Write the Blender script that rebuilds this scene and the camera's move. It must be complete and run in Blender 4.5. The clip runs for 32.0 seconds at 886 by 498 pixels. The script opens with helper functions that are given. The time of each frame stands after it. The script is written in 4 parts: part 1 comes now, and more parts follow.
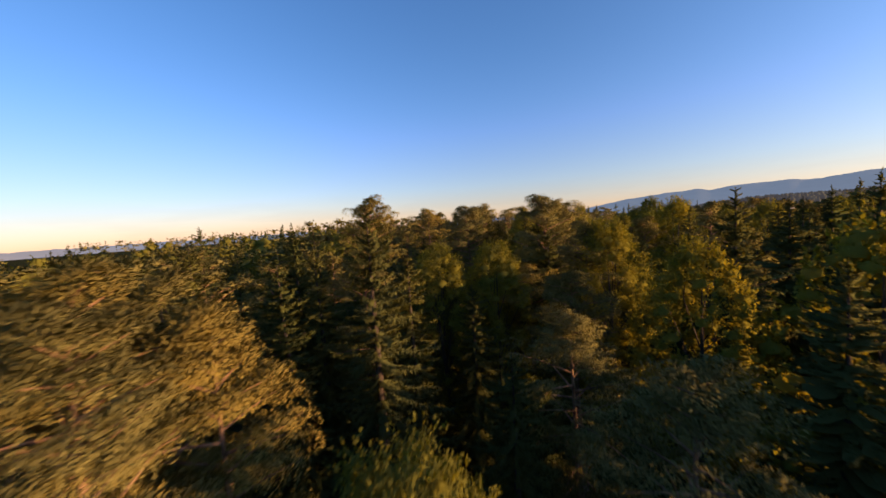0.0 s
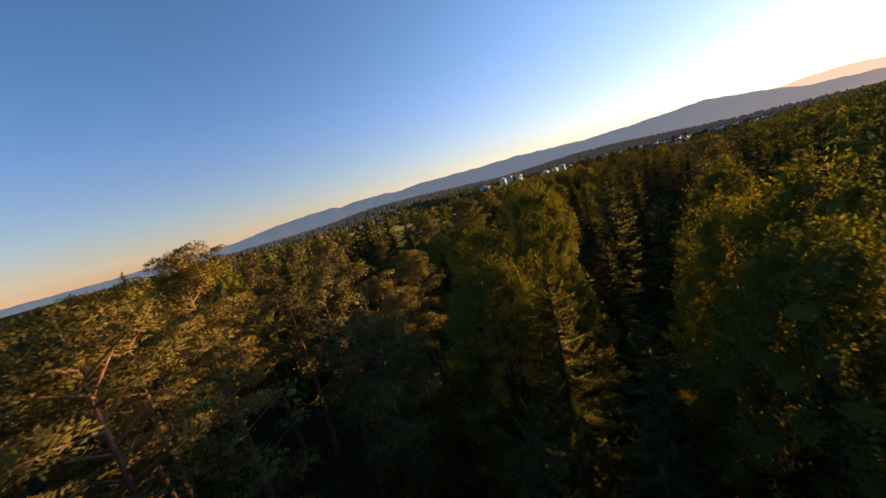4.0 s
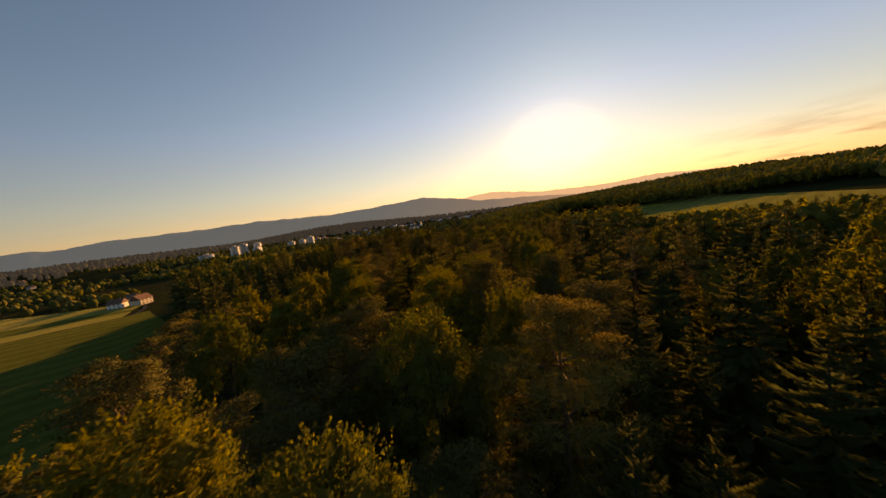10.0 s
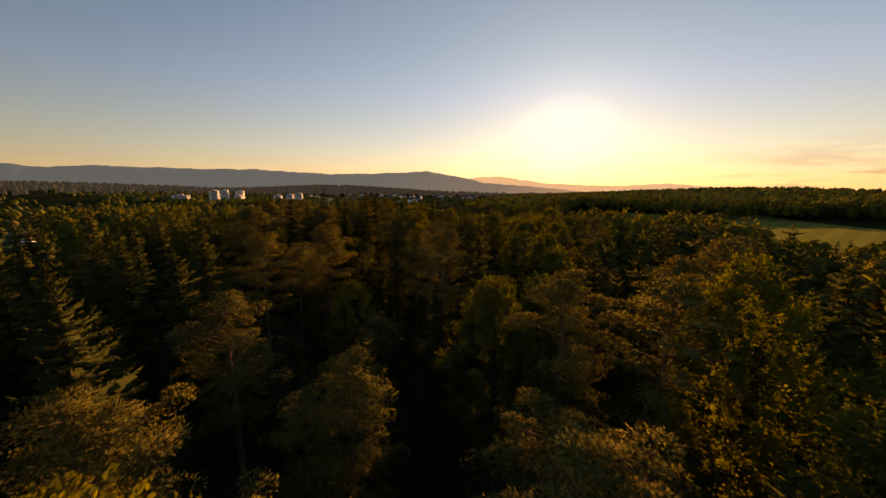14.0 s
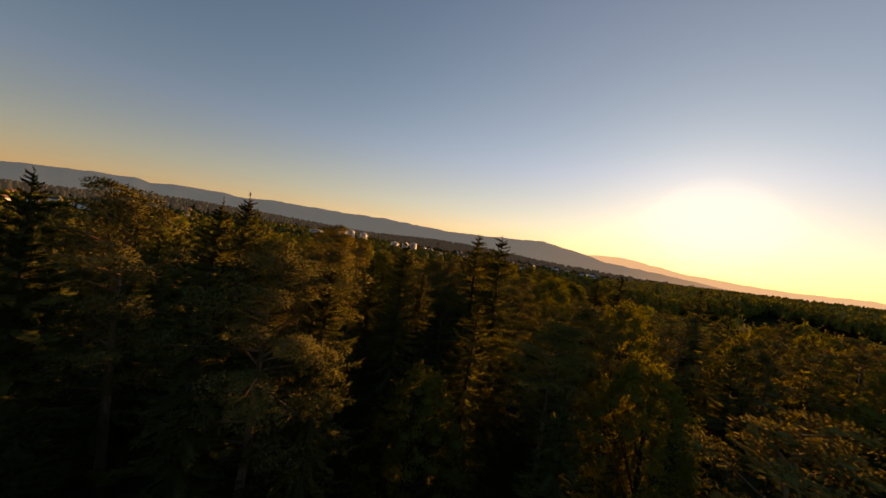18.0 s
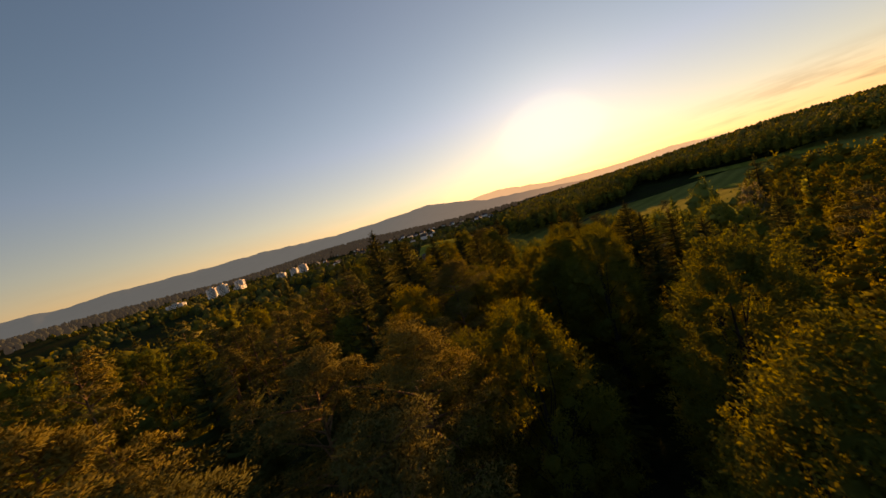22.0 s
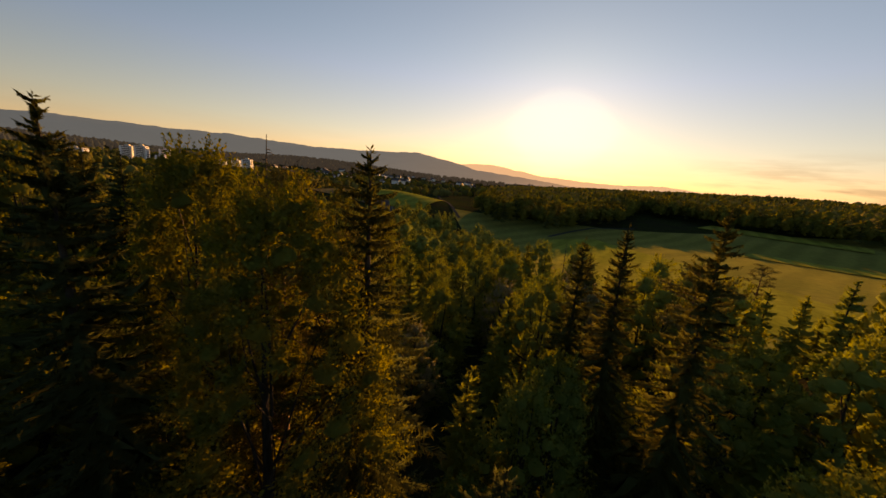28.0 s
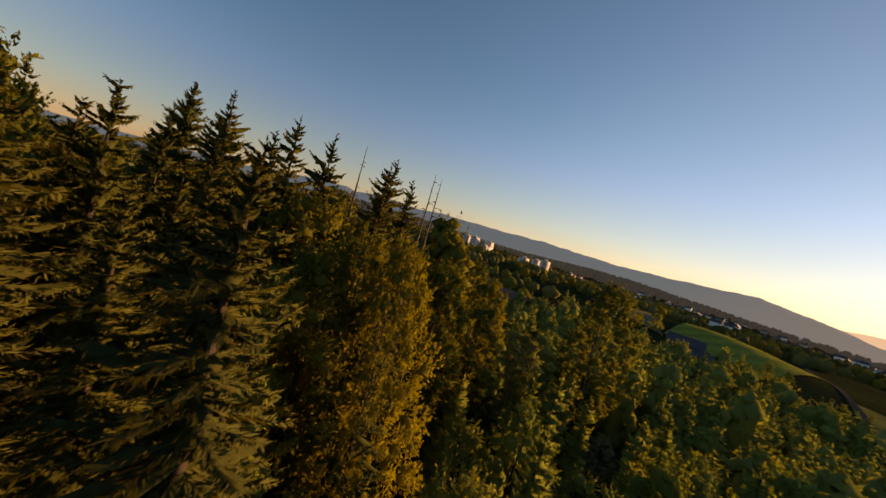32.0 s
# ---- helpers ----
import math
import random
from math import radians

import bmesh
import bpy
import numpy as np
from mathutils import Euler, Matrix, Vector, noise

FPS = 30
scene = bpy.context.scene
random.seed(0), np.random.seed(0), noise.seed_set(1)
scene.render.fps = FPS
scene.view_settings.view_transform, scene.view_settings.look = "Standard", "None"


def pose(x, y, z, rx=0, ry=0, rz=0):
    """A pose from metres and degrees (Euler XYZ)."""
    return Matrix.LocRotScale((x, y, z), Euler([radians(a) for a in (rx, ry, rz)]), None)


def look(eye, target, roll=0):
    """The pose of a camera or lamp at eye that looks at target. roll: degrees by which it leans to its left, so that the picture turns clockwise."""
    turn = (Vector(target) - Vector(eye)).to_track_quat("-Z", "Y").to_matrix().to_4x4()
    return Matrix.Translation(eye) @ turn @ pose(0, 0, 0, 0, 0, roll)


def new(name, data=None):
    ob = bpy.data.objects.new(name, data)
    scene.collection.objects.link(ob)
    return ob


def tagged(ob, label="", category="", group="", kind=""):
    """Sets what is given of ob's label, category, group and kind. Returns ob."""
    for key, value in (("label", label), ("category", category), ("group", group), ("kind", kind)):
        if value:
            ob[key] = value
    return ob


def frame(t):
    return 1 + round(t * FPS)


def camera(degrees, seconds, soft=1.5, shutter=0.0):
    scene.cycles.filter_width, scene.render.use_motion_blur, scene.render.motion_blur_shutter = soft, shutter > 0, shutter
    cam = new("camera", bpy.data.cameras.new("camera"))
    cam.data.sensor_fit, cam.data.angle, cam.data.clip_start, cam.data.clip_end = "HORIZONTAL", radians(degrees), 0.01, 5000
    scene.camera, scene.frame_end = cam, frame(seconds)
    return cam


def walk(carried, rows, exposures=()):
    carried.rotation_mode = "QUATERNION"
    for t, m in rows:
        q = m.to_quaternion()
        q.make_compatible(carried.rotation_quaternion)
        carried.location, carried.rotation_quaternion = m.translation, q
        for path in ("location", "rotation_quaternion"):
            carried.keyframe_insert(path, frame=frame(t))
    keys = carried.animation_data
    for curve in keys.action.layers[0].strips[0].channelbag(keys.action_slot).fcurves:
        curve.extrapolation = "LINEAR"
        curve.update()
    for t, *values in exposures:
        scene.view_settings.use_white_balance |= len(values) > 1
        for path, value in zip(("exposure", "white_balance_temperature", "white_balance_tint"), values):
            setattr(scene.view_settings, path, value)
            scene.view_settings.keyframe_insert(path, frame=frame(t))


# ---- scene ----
cam = camera(104.6, 32.0, 1.5, 0.14)
PATH = [
    (0, (-0.00, -0.00, 0.00), (-18.10, -8.38, -1.49), -4.09),
    (0.5, (-14.11, -4.06, 1.28), (-32.71, -11.28, -0.12), -4.69),
    (1, (-25.55, -8.25, 2.65), (-44.92, -12.99, 1.08), -7.21),
    (1.5, (-36.08, -11.41, 3.39), (-55.88, -13.52, 1.47), -10.46),
    (2, (-46.71, -13.05, 4.34), (-66.58, -13.18, 2.03), -11.97),
    (2.5, (-57.49, -13.42, 5.16), (-77.19, -11.64, 2.26), -13.25),
    (3, (-68.57, -12.92, 5.28), (-87.80, -8.67, 1.79), -15.34),
    (3.5, (-79.55, -11.00, 4.90), (-97.87, -3.94, 1.08), -16.13),
    (4, (-89.14, -8.08, 4.33), (-106.60, 1.15, 1.16), -15.09),
    (4.5, (-99.30, -3.44, 3.69), (-116.10, 7.20, 1.54), -11.69),
    (6.5, (-140.34, 29.87, 3.39), (-152.71, 45.56, 2.51), -11.45),
    (7, (-146.87, 37.25, 3.82), (-158.32, 53.60, 2.58), -11.83),
    (7.5, (-152.68, 44.38, 4.15), (-163.07, 61.40, 2.64), -12.40),
    (8, (-157.60, 51.64, 4.81), (-166.95, 69.24, 3.25), -13.23),
    (8.5, (-162.24, 59.15, 5.21), (-170.51, 77.29, 3.64), -13.86),
    (9, (-166.43, 67.06, 5.42), (-173.84, 85.55, 3.63), -13.14),
    (9.5, (-170.12, 75.36, 5.53), (-177.03, 94.02, 3.45), -11.74),
    (10, (-173.61, 83.73, 5.22), (-180.32, 102.45, 3.05), -8.57),
    (10.5, (-176.85, 92.44, 5.09), (-183.44, 111.16, 2.63), -6.54),
    (11, (-179.79, 100.71, 4.78), (-186.36, 119.44, 2.33), -4.71),
    (11.5, (-182.82, 108.87, 4.32), (-188.95, 127.79, 2.17), -5.19),
    (12, (-185.63, 117.08, 4.10), (-191.34, 136.13, 1.97), -6.13),
    (12.5, (-188.28, 124.48, 3.70), (-194.08, 143.49, 1.52), -4.40),
    (13, (-190.60, 131.74, 3.71), (-196.59, 150.66, 1.25), -2.89),
    (13.5, (-192.86, 138.14, 3.44), (-199.09, 156.90, 0.35), -1.19),
    (15.5, (-210.27, 164.77, 0.31), (-217.45, 182.92, -3.57), 3.3),
    (16, (-213.73, 171.62, -0.29), (-221.88, 189.61, -3.22), 3.8),
    (16.5, (-217.16, 178.35, -0.78), (-226.54, 195.89, -2.67), 5.0),
    (17, (-220.56, 184.84, -1.06), (-231.15, 201.77, -2.22), 6.9),
    (17.5, (-224.45, 191.23, -0.85), (-235.99, 207.55, -1.52), 8.6),
    (18, (-228.80, 197.33, -0.59), (-240.98, 213.20, -0.88), 8.78),
    (18.5, (-233.15, 203.10, -0.50), (-245.18, 219.07, -0.57), 4.48),
    (19, (-237.85, 208.67, -0.16), (-249.11, 225.18, -0.97), -0.72),
    (19.5, (-242.05, 214.12, 0.08), (-252.57, 231.07, -1.32), -5.77),
    (20, (-245.93, 219.45, 0.20), (-255.44, 236.96, -1.47), -11.55),
    (20.5, (-248.70, 224.86, 0.34), (-257.57, 242.71, -1.30), -17.02),
    (21, (-251.62, 229.92, 0.32), (-259.84, 248.09, -1.23), -18.86),
    (21.5, (-254.17, 235.84, 0.16), (-262.00, 254.20, -1.14), -18.07),
    (22, (-256.25, 241.33, 0.42), (-263.42, 259.92, -1.27), -16.23),
    (22.5, (-258.77, 246.42, 0.13), (-265.02, 265.30, -2.04), -15.37),
    (23, (-260.76, 251.54, -0.37), (-266.14, 270.65, -2.80), -14.14),
    (23.5, (-261.71, 256.38, -0.80), (-266.10, 275.71, -3.51), -14.26),
    (24, (-262.14, 261.85, -1.36), (-266.06, 281.25, -4.19), -12.58),
    (24.5, (-263.03, 267.68, -1.54), (-266.63, 287.17, -4.25), -10.64),
    (25, (-263.95, 273.66, -1.90), (-267.39, 293.19, -4.45), -8.79),
    (25.5, (-264.79, 279.63, -2.49), (-268.22, 299.24, -4.44), -6.3),
    (27.5, (-263.75, 305.63, -3.20), (-267.96, 324.75, -7.32), 1.8),
    (28, (-264.78, 312.00, -4.41), (-270.29, 330.75, -8.67), 5.16),
    (28.5, (-266.30, 318.23, -5.76), (-272.40, 336.84, -9.79), 8.27),
    (29, (-268.05, 324.33, -6.85), (-275.10, 342.74, -10.20), 9.31),
    (29.5, (-270.06, 329.79, -7.89), (-278.87, 347.60, -10.22), 11.26),
    (30, (-272.32, 335.48, -8.58), (-283.37, 352.08, -10.09), 14.27),
    (30.5, (-275.46, 340.61, -9.14), (-288.30, 355.89, -10.50), 17.50),
    (31, (-279.32, 345.58, -9.81), (-293.73, 359.38, -11.20), 18.13),
    (31.5, (-284.06, 350.47, -10.30), (-300.30, 362.03, -11.96), 18.18),
    (32, (-290.24, 355.50, -11.08), (-308.24, 364.17, -12.07), 16.44),
]
# exposure and white balance over the flight, and the evening light
EXPOSURES = [(0, 1.34, 7900, 34), (3.0, 1.3, 8100, 34), (5.0, 0.77, 9600, 30), (7.0, 0.56, 12400, 31), (9.0, 0.55, 15800, 33), (12.0, 0.55, 20200, 36), (28.0, 0.56, 19800, 36), (30.5, 0.48, 17600, 34), (31.2, 0.52, 16000, 33), (32.0, 0.68, 12500, 30)]
SKY_STRENGTH, SUN_POWER = 0.145, 5.0
SKY_TINT = ((0.0, (0.5, 0.46, 0.6)), (0.1, (0.5, 0.6, 0.68)), (0.3, (0.29, 0.71, 1.14)), (0.6, (0.2, 0.66, 1.42)))
HALO = ((0.0, (16, 13.2, 10.5)), (0.016, (7.5, 6.1, 5.0)), (0.025, (1.9, 1.57, 1.4)), (0.042, (0.62, 0.51, 0.47)), (0.14, (0.4, 0.335, 0.31)), (0.28, (0.09, 0.07, 0.062)), (0.5, (0, 0, 0)))
HORIZON = ((0.0, (0.56, 0.34, 0.42)), (0.12, (0.47, 0.28, 0.32)), (0.4, (0.14, 0.078, 0.06)), (1.0, (0, 0, 0)))
# haze before the far hills, painted as emission, lighter towards the sun
RIDGE_HAZE = ((0.0, (0.043, 0.078, 0.12)), (0.5, (0.06, 0.095, 0.135)), (0.8, (0.105, 0.12, 0.138)), (1.0, (0.22, 0.19, 0.165)))
RIDGE_SUN_HAZE = ((0.0, (0.4, 0.34, 0.28)), (1.0, (0.4, 0.34, 0.28)))
walk(cam, [(t, look(eye, target, roll)) for t, eye, target, roll in PATH], EXPOSURES)

# ---- sky, sun and exposure ----
SUN_UP, SUN_AZ = 7.9, 0.0
sun_way = Vector((math.sin(radians(SUN_AZ)) * math.cos(radians(SUN_UP)), math.cos(radians(SUN_AZ)) * math.cos(radians(SUN_UP)), math.sin(radians(SUN_UP))))
world = bpy.data.worlds.new("evening_sky")
scene.world = world
world.use_nodes = True
wn, wl = world.node_tree.nodes, world.node_tree.links
wn.clear()


def wnode(kind, **inputs):
    n = wn.new(kind)
    for k, v in inputs.items():
        n.inputs[k].default_value = v
    return n


def wmath(op, a, b=0.0, clamp=False):
    n = wn.new("ShaderNodeMath")
    n.operation, n.use_clamp = op, clamp
    for i, v in enumerate((a, b)):
        if isinstance(v, (int, float)):
            n.inputs[i].default_value = v
        else:
            wl.new(v, n.inputs[i])
    return n.outputs[0]


def wramp(value, stops):
    n = wn.new("ShaderNodeValToRGB")
    e = n.color_ramp.elements
    n.color_ramp.interpolation = "B_SPLINE"
    while len(e) < len(stops):
        e.new(0.5)
    for el, (p, c) in zip(e, stops):
        el.position, el.color = p, (*c, 1)
    wl.new(value, n.inputs[0])
    return n.outputs[0]


def wmix(kind, f, a, b):
    n = wn.new("ShaderNodeMix")
    n.data_type, n.blend_type, n.clamp_factor = "RGBA", kind, True
    for s, v in ((n.inputs[0], f), (n.inputs[6], a), (n.inputs[7], b)):
        if isinstance(v, (int, float)):
            s.default_value = v
        elif isinstance(v, tuple):
            s.default_value = (*v, 1)
        else:
            wl.new(v, s)
    return n.outputs[2]


sky = wn.new("ShaderNodeTexSky")
sky.sky_type, sky.sun_disc = "NISHITA", False
sky.sun_elevation, sky.sun_rotation = radians(SUN_UP), radians(SUN_AZ)
sky.altitude, sky.air_density, sky.dust_density, sky.ozone_density = 600, 1.0, 0.15, 2.0
coord = wn.new("ShaderNodeTexCoord")
dot = wn.new("ShaderNodeVectorMath")
dot.operation = "DOT_PRODUCT"
wl.new(coord.outputs["Generated"], dot.inputs[0])
dot.inputs[1].default_value = sun_way
angle = wmath("MULTIPLY", wmath("ARCCOSINE", wmath("MINIMUM", dot.outputs["Value"], 1.0)), 1 / math.pi)  # 0 at the sun, 1 opposite
sep = wn.new("ShaderNodeSeparateXYZ")
wl.new(coord.outputs["Generated"], sep.inputs[0])
height = sep.outputs["Z"]
# the glow of thin haze round the low sun, flattened along the horizon
above = wmath("DIVIDE", wmath("ABSOLUTE", wmath("SUBTRACT", height, sun_way.z)), wmath("MAXIMUM", wmath("SINE", wmath("MULTIPLY", angle, math.pi)), 0.04), True)
halo = wramp(wmath("MULTIPLY", angle, wmath("ADD", wmath("MULTIPLY", above, 0.42), 0.8)), HALO)
# thin streaks of cloud low in the sky
stretch = wnode("ShaderNodeMapping", Scale=(3.0, 3.0, 24.0), Rotation=(0.05, 0.03, 0))
wl.new(coord.outputs["Generated"], stretch.inputs[0])
puff = wnode("ShaderNodeTexNoise", Scale=1.6, Detail=5.0, Roughness=0.55)
wl.new(stretch.outputs[0], puff.inputs["Vector"])
east = wmath("MULTIPLY_ADD", sep.outputs["X"], 2.6)
wn[-1].inputs[2].default_value = -0.75
band = wmath("MULTIPLY", wmath("MULTIPLY", wmath("MULTIPLY_ADD", height, 60.0), 1.0, True), wmath("SUBTRACT", 1.0, wmath("MULTIPLY", height, 9.0), True))
cloud = wmath("MULTIPLY", wmath("MULTIPLY", wmath("MULTIPLY", wmath("SUBTRACT", puff.outputs[0], 0.46), 8.0, True), band), wmath("ADD", wmath("MULTIPLY", east, 2.4, True), 0.15), True)
low = wramp(wmath("MULTIPLY", wmath("ADD", height, 0.05), 2.2, True), HORIZON)
low = wmix("MULTIPLY", 1.0, low, wramp(angle, ((0.0, (0.6, 0.65, 0.95)), (0.14, (0.62, 0.69, 0.82)), (0.3, (0.33, 0.33, 0.43)), (0.5, (0.24, 0.18, 0.36)), (0.9, (0.22, 0.16, 0.38)))))
base = wmix("ADD", 1.0, wmix("MULTIPLY", 1.0, sky.outputs[0], wramp(height, SKY_TINT)), low)
base = wmix("ADD", 1.0, base, halo)
base = wmix("MIX", wmath("MULTIPLY", cloud, 0.55), base, (0.86, 0.78, 0.7))
base = wmix("MULTIPLY", 1.0, base, wramp(angle, ((0.0, (1, 1, 1)), (0.35, (1, 1, 1)), (0.6, (0.88, 0.88, 0.9)), (1.0, (0.8, 0.8, 0.84)))))
bg = wnode("ShaderNodeBackground", Strength=SKY_STRENGTH)
wl.new(base, bg.inputs[0])
out = wn.new("ShaderNodeOutputWorld")
wl.new(bg.outputs[0], out.inputs[0])

sun = new("sun", bpy.data.lights.new("sun", "SUN"))
sun.data.energy, sun.data.angle, sun.data.color = SUN_POWER, radians(0.6), (1.0, 0.69, 0.37)
sun.matrix_world = look((0, 0, 300), Vector((0, 0, 300)) - sun_way)


# ---- materials ----
def material(name, build):
    m = bpy.data.materials.new(name)
    m.use_nodes = True
    nt = m.node_tree
    nt.nodes.clear()
    o = nt.nodes.new("ShaderNodeOutputMaterial")
    nt.links.new(build(nt.nodes, nt.links), o.inputs[0])
    return m


def ramp(n, l, value, *stops):
    r = n.new("ShaderNodeValToRGB")
    e = r.color_ramp.elements
    while len(e) < len(stops):
        e.new(0.5)
    for el, (p, c) in zip(e, stops):
        el.position, el.color = p, (*c, 1)
    l.new(value, r.inputs[0])
    return r.outputs[0]


def noise_of(n, l, scale, detail=4.0, rough=0.6, at="Object", stretch=None):
    c = n.new("ShaderNodeTexCoord")
    t = n.new("ShaderNodeTexNoise")
    t.inputs["Scale"].default_value, t.inputs["Detail"].default_value, t.inputs["Roughness"].default_value = scale, detail, rough
    if stretch:
        m = n.new("ShaderNodeMapping")
        m.inputs["Scale"].default_value = stretch
        l.new(c.outputs[at], m.inputs[0])
        l.new(m.outputs[0], t.inputs["Vector"])
    else:
        l.new(c.outputs[at], t.inputs["Vector"])
    return t.outputs[0]


def mixed(n, l, kind, f, a, b):
    m = n.new("ShaderNodeMix")
    m.data_type, m.blend_type = "RGBA", kind
    for s, v in ((m.inputs[0], f), (m.inputs[6], a), (m.inputs[7], b)):
        if isinstance(v, (int, float)):
            s.default_value = v
        elif isinstance(v, tuple):
            s.default_value = (*v, 1)
        else:
            l.new(v, s)
    return m.outputs[2]


def surface(n, l, colour, rough=0.8, spec=0.3, bump=None, depth=0.05, metal=0.0, fuzz=0.0):
    p = n.new("ShaderNodeBsdfPrincipled")
    if isinstance(colour, tuple):
        p.inputs["Base Color"].default_value = (*colour, 1)
    else:
        l.new(colour, p.inputs["Base Color"])
    p.inputs["Roughness"].default_value, p.inputs["Specular IOR Level"].default_value, p.inputs["Metallic"].default_value = rough, spec, metal
    p.inputs["Sheen Weight"].default_value, p.inputs["Sheen Roughness"].default_value, p.inputs["Sheen Tint"].default_value = fuzz, 0.45, (0.85, 0.9, 0.3, 1)
    if bump is not None:
        b = n.new("ShaderNodeBump")
        b.inputs["Distance"].default_value = depth
        l.new(bump, b.inputs["Height"])
        l.new(b.outputs[0], p.inputs["Normal"])
    return p.outputs[0]


def foliage(name, tones, through_tone, through_part, rough=0.55, spec=0.25):
    """Leaves: a tone per tree, lighter and darker sprays, and light that comes through."""

    def build(n, l):
        info, geo = n.new("ShaderNodeObjectInfo"), n.new("ShaderNodeNewGeometry")
        tone = ramp(n, l, info.outputs["Random"], *[(i / max(1, len(tones) - 1), c) for i, c in enumerate(tones)])
        light = ramp(n, l, geo.outputs["Random Per Island"], (0.0, (0.82, 0.82, 0.82)), (0.6, (1.0, 1.0, 1.0)), (1.0, (1.14, 1.12, 1.06)))
        c = mixed(n, l, "MULTIPLY", 1.0, tone, light)
        t = n.new("ShaderNodeBsdfTranslucent")
        l.new(mixed(n, l, "MULTIPLY", 1.0, c, through_tone), t.inputs[0])
        m = n.new("ShaderNodeMixShader")
        m.inputs[0].default_value = through_part
        l.new(surface(n, l, c, rough, spec), m.inputs[1])
        l.new(t.outputs[0], m.inputs[2])
        return m.outputs[0]

    return material(name, build)


SPRUCE = foliage("spruce_needles", [(0.055, 0.069, 0.024), (0.1, 0.102, 0.03), (0.07, 0.079, 0.029), (0.088, 0.089, 0.028)], (1.4, 1.15, 0.45), 0.26, 0.8, 0.0)
PINE = foliage("pine_needles", [(0.112, 0.107, 0.036), (0.225, 0.175, 0.045), (0.138, 0.126, 0.045), (0.184, 0.156, 0.043)], (1.35, 1.15, 0.5), 0.1, 0.8, 0.0)
LEAVES = foliage("broad_leaves", [(0.12, 0.138, 0.032), (0.225, 0.205, 0.036), (0.14, 0.156, 0.038), (0.19, 0.182, 0.036)], (1.4, 1.2, 0.4), 0.5, 0.7, 0.0)
YOUNG = foliage("young_leaves", [(0.15, 0.195, 0.046), (0.27, 0.28, 0.055), (0.18, 0.225, 0.06), (0.31, 0.315, 0.075)], (1.35, 1.2, 0.45), 0.38, 0.7, 0.0)
COPPER = foliage("copper_leaves", [(0.15, 0.1, 0.035), (0.16, 0.11, 0.035)], (1.8, 1.3, 0.6), 0.3, 0.7, 0.1)
BLEACH = foliage("pale_leaves", [(0.22, 0.2, 0.10), (0.25, 0.22, 0.11)], (1.6, 1.5, 0.8), 0.35, 0.7, 0.1)


def bark_build(a, b, c):
    def build(n, l):
        f = noise_of(n, l, 2.2, 6.0, 0.65, stretch=(1, 1, 0.35))
        return surface(n, l, ramp(n, l, f, (0.3, a), (0.52, b), (0.72, c)), 0.9, 0.15, f, 0.08)

    return build


BARK = material("grey_brown_bark", bark_build((0.022, 0.016, 0.012), (0.05, 0.037, 0.027), (0.09, 0.072, 0.056)))
PINE_BARK = material("orange_pine_bark", bark_build((0.07, 0.04, 0.025), (0.18, 0.10, 0.055), (0.28, 0.18, 0.11)))
DEAD_WOOD = material("bleached_dead_wood", bark_build((0.04, 0.03, 0.024), (0.08, 0.063, 0.048), (0.13, 0.105, 0.085)))


def floor_build(n, l):
    a, b = noise_of(n, l, 0.05, 5.0), noise_of(n, l, 0.7, 6.0, 0.7)
    c = mixed(n, l, "MIX", ramp(n, l, a, (0.4, (0, 0, 0)), (0.6, (1, 1, 1))), (0.03, 0.028, 0.016), (0.028, 0.04, 0.014))
    return surface(n, l, mixed(n, l, "MULTIPLY", 1.0, c, ramp(n, l, b, (0.3, (0.5, 0.5, 0.5)), (0.7, (1.4, 1.35, 1.2)))), 1.0, 0.0, b, 0.4)


FLOOR = material("forest_floor_and_rough_grass", floor_build)


def field_build(tone, dry, stripe, turn, fuzz=0.04):
    def build(n, l):
        a, b = noise_of(n, l, 0.012, 4.0), noise_of(n, l, 0.35, 6.0, 0.7)
        c = mixed(n, l, "MIX", ramp(n, l, a, (0.38, (0, 0, 0)), (0.62, (1, 1, 1))), tone, dry)
        co, mp, w = n.new("ShaderNodeTexCoord"), n.new("ShaderNodeMapping"), n.new("ShaderNodeTexWave")
        mp.inputs["Rotation"].default_value = (0, 0, turn)
        w.inputs["Scale"].default_value, w.inputs["Distortion"].default_value, w.inputs["Detail"].default_value = stripe, 1.5, 3.0
        l.new(co.outputs["Object"], mp.inputs[0])
        l.new(mp.outputs[0], w.inputs["Vector"])
        c = mixed(n, l, "MULTIPLY", 1.0, c, ramp(n, l, w.outputs["Color"], (0.2, (0.82, 0.84, 0.8)), (0.8, (1.08, 1.06, 1.0))))
        c = mixed(n, l, "MULTIPLY", 1.0, c, ramp(n, l, b, (0.3, (0.75, 0.75, 0.75)), (0.7, (1.2, 1.2, 1.15))))
        return surface(n, l, c, 1.0, 0.0, b, 0.15, fuzz=fuzz)

    return build


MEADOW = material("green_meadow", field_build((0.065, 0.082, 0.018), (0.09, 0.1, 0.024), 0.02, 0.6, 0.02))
# lighter copy of the meadow: sunlight over the valley painted into its colour
VALLEY_LIT = material("valley_grass_sunlit_tone", field_build((0.15, 0.15, 0.04), (0.2, 0.175, 0.05), 0.02, 0.6))
# brightest grass: patches of low sun on the meadows, put into the colour
BRIGHT = material("sun_brightened_meadow", field_build((0.2, 0.215, 0.038), (0.25, 0.23, 0.05), 0.03, 0.3, 0.02))
RIPE = material("golden_ripe_field", field_build((0.30, 0.23, 0.07), (0.22, 0.19, 0.05), 0.03, 0.2))
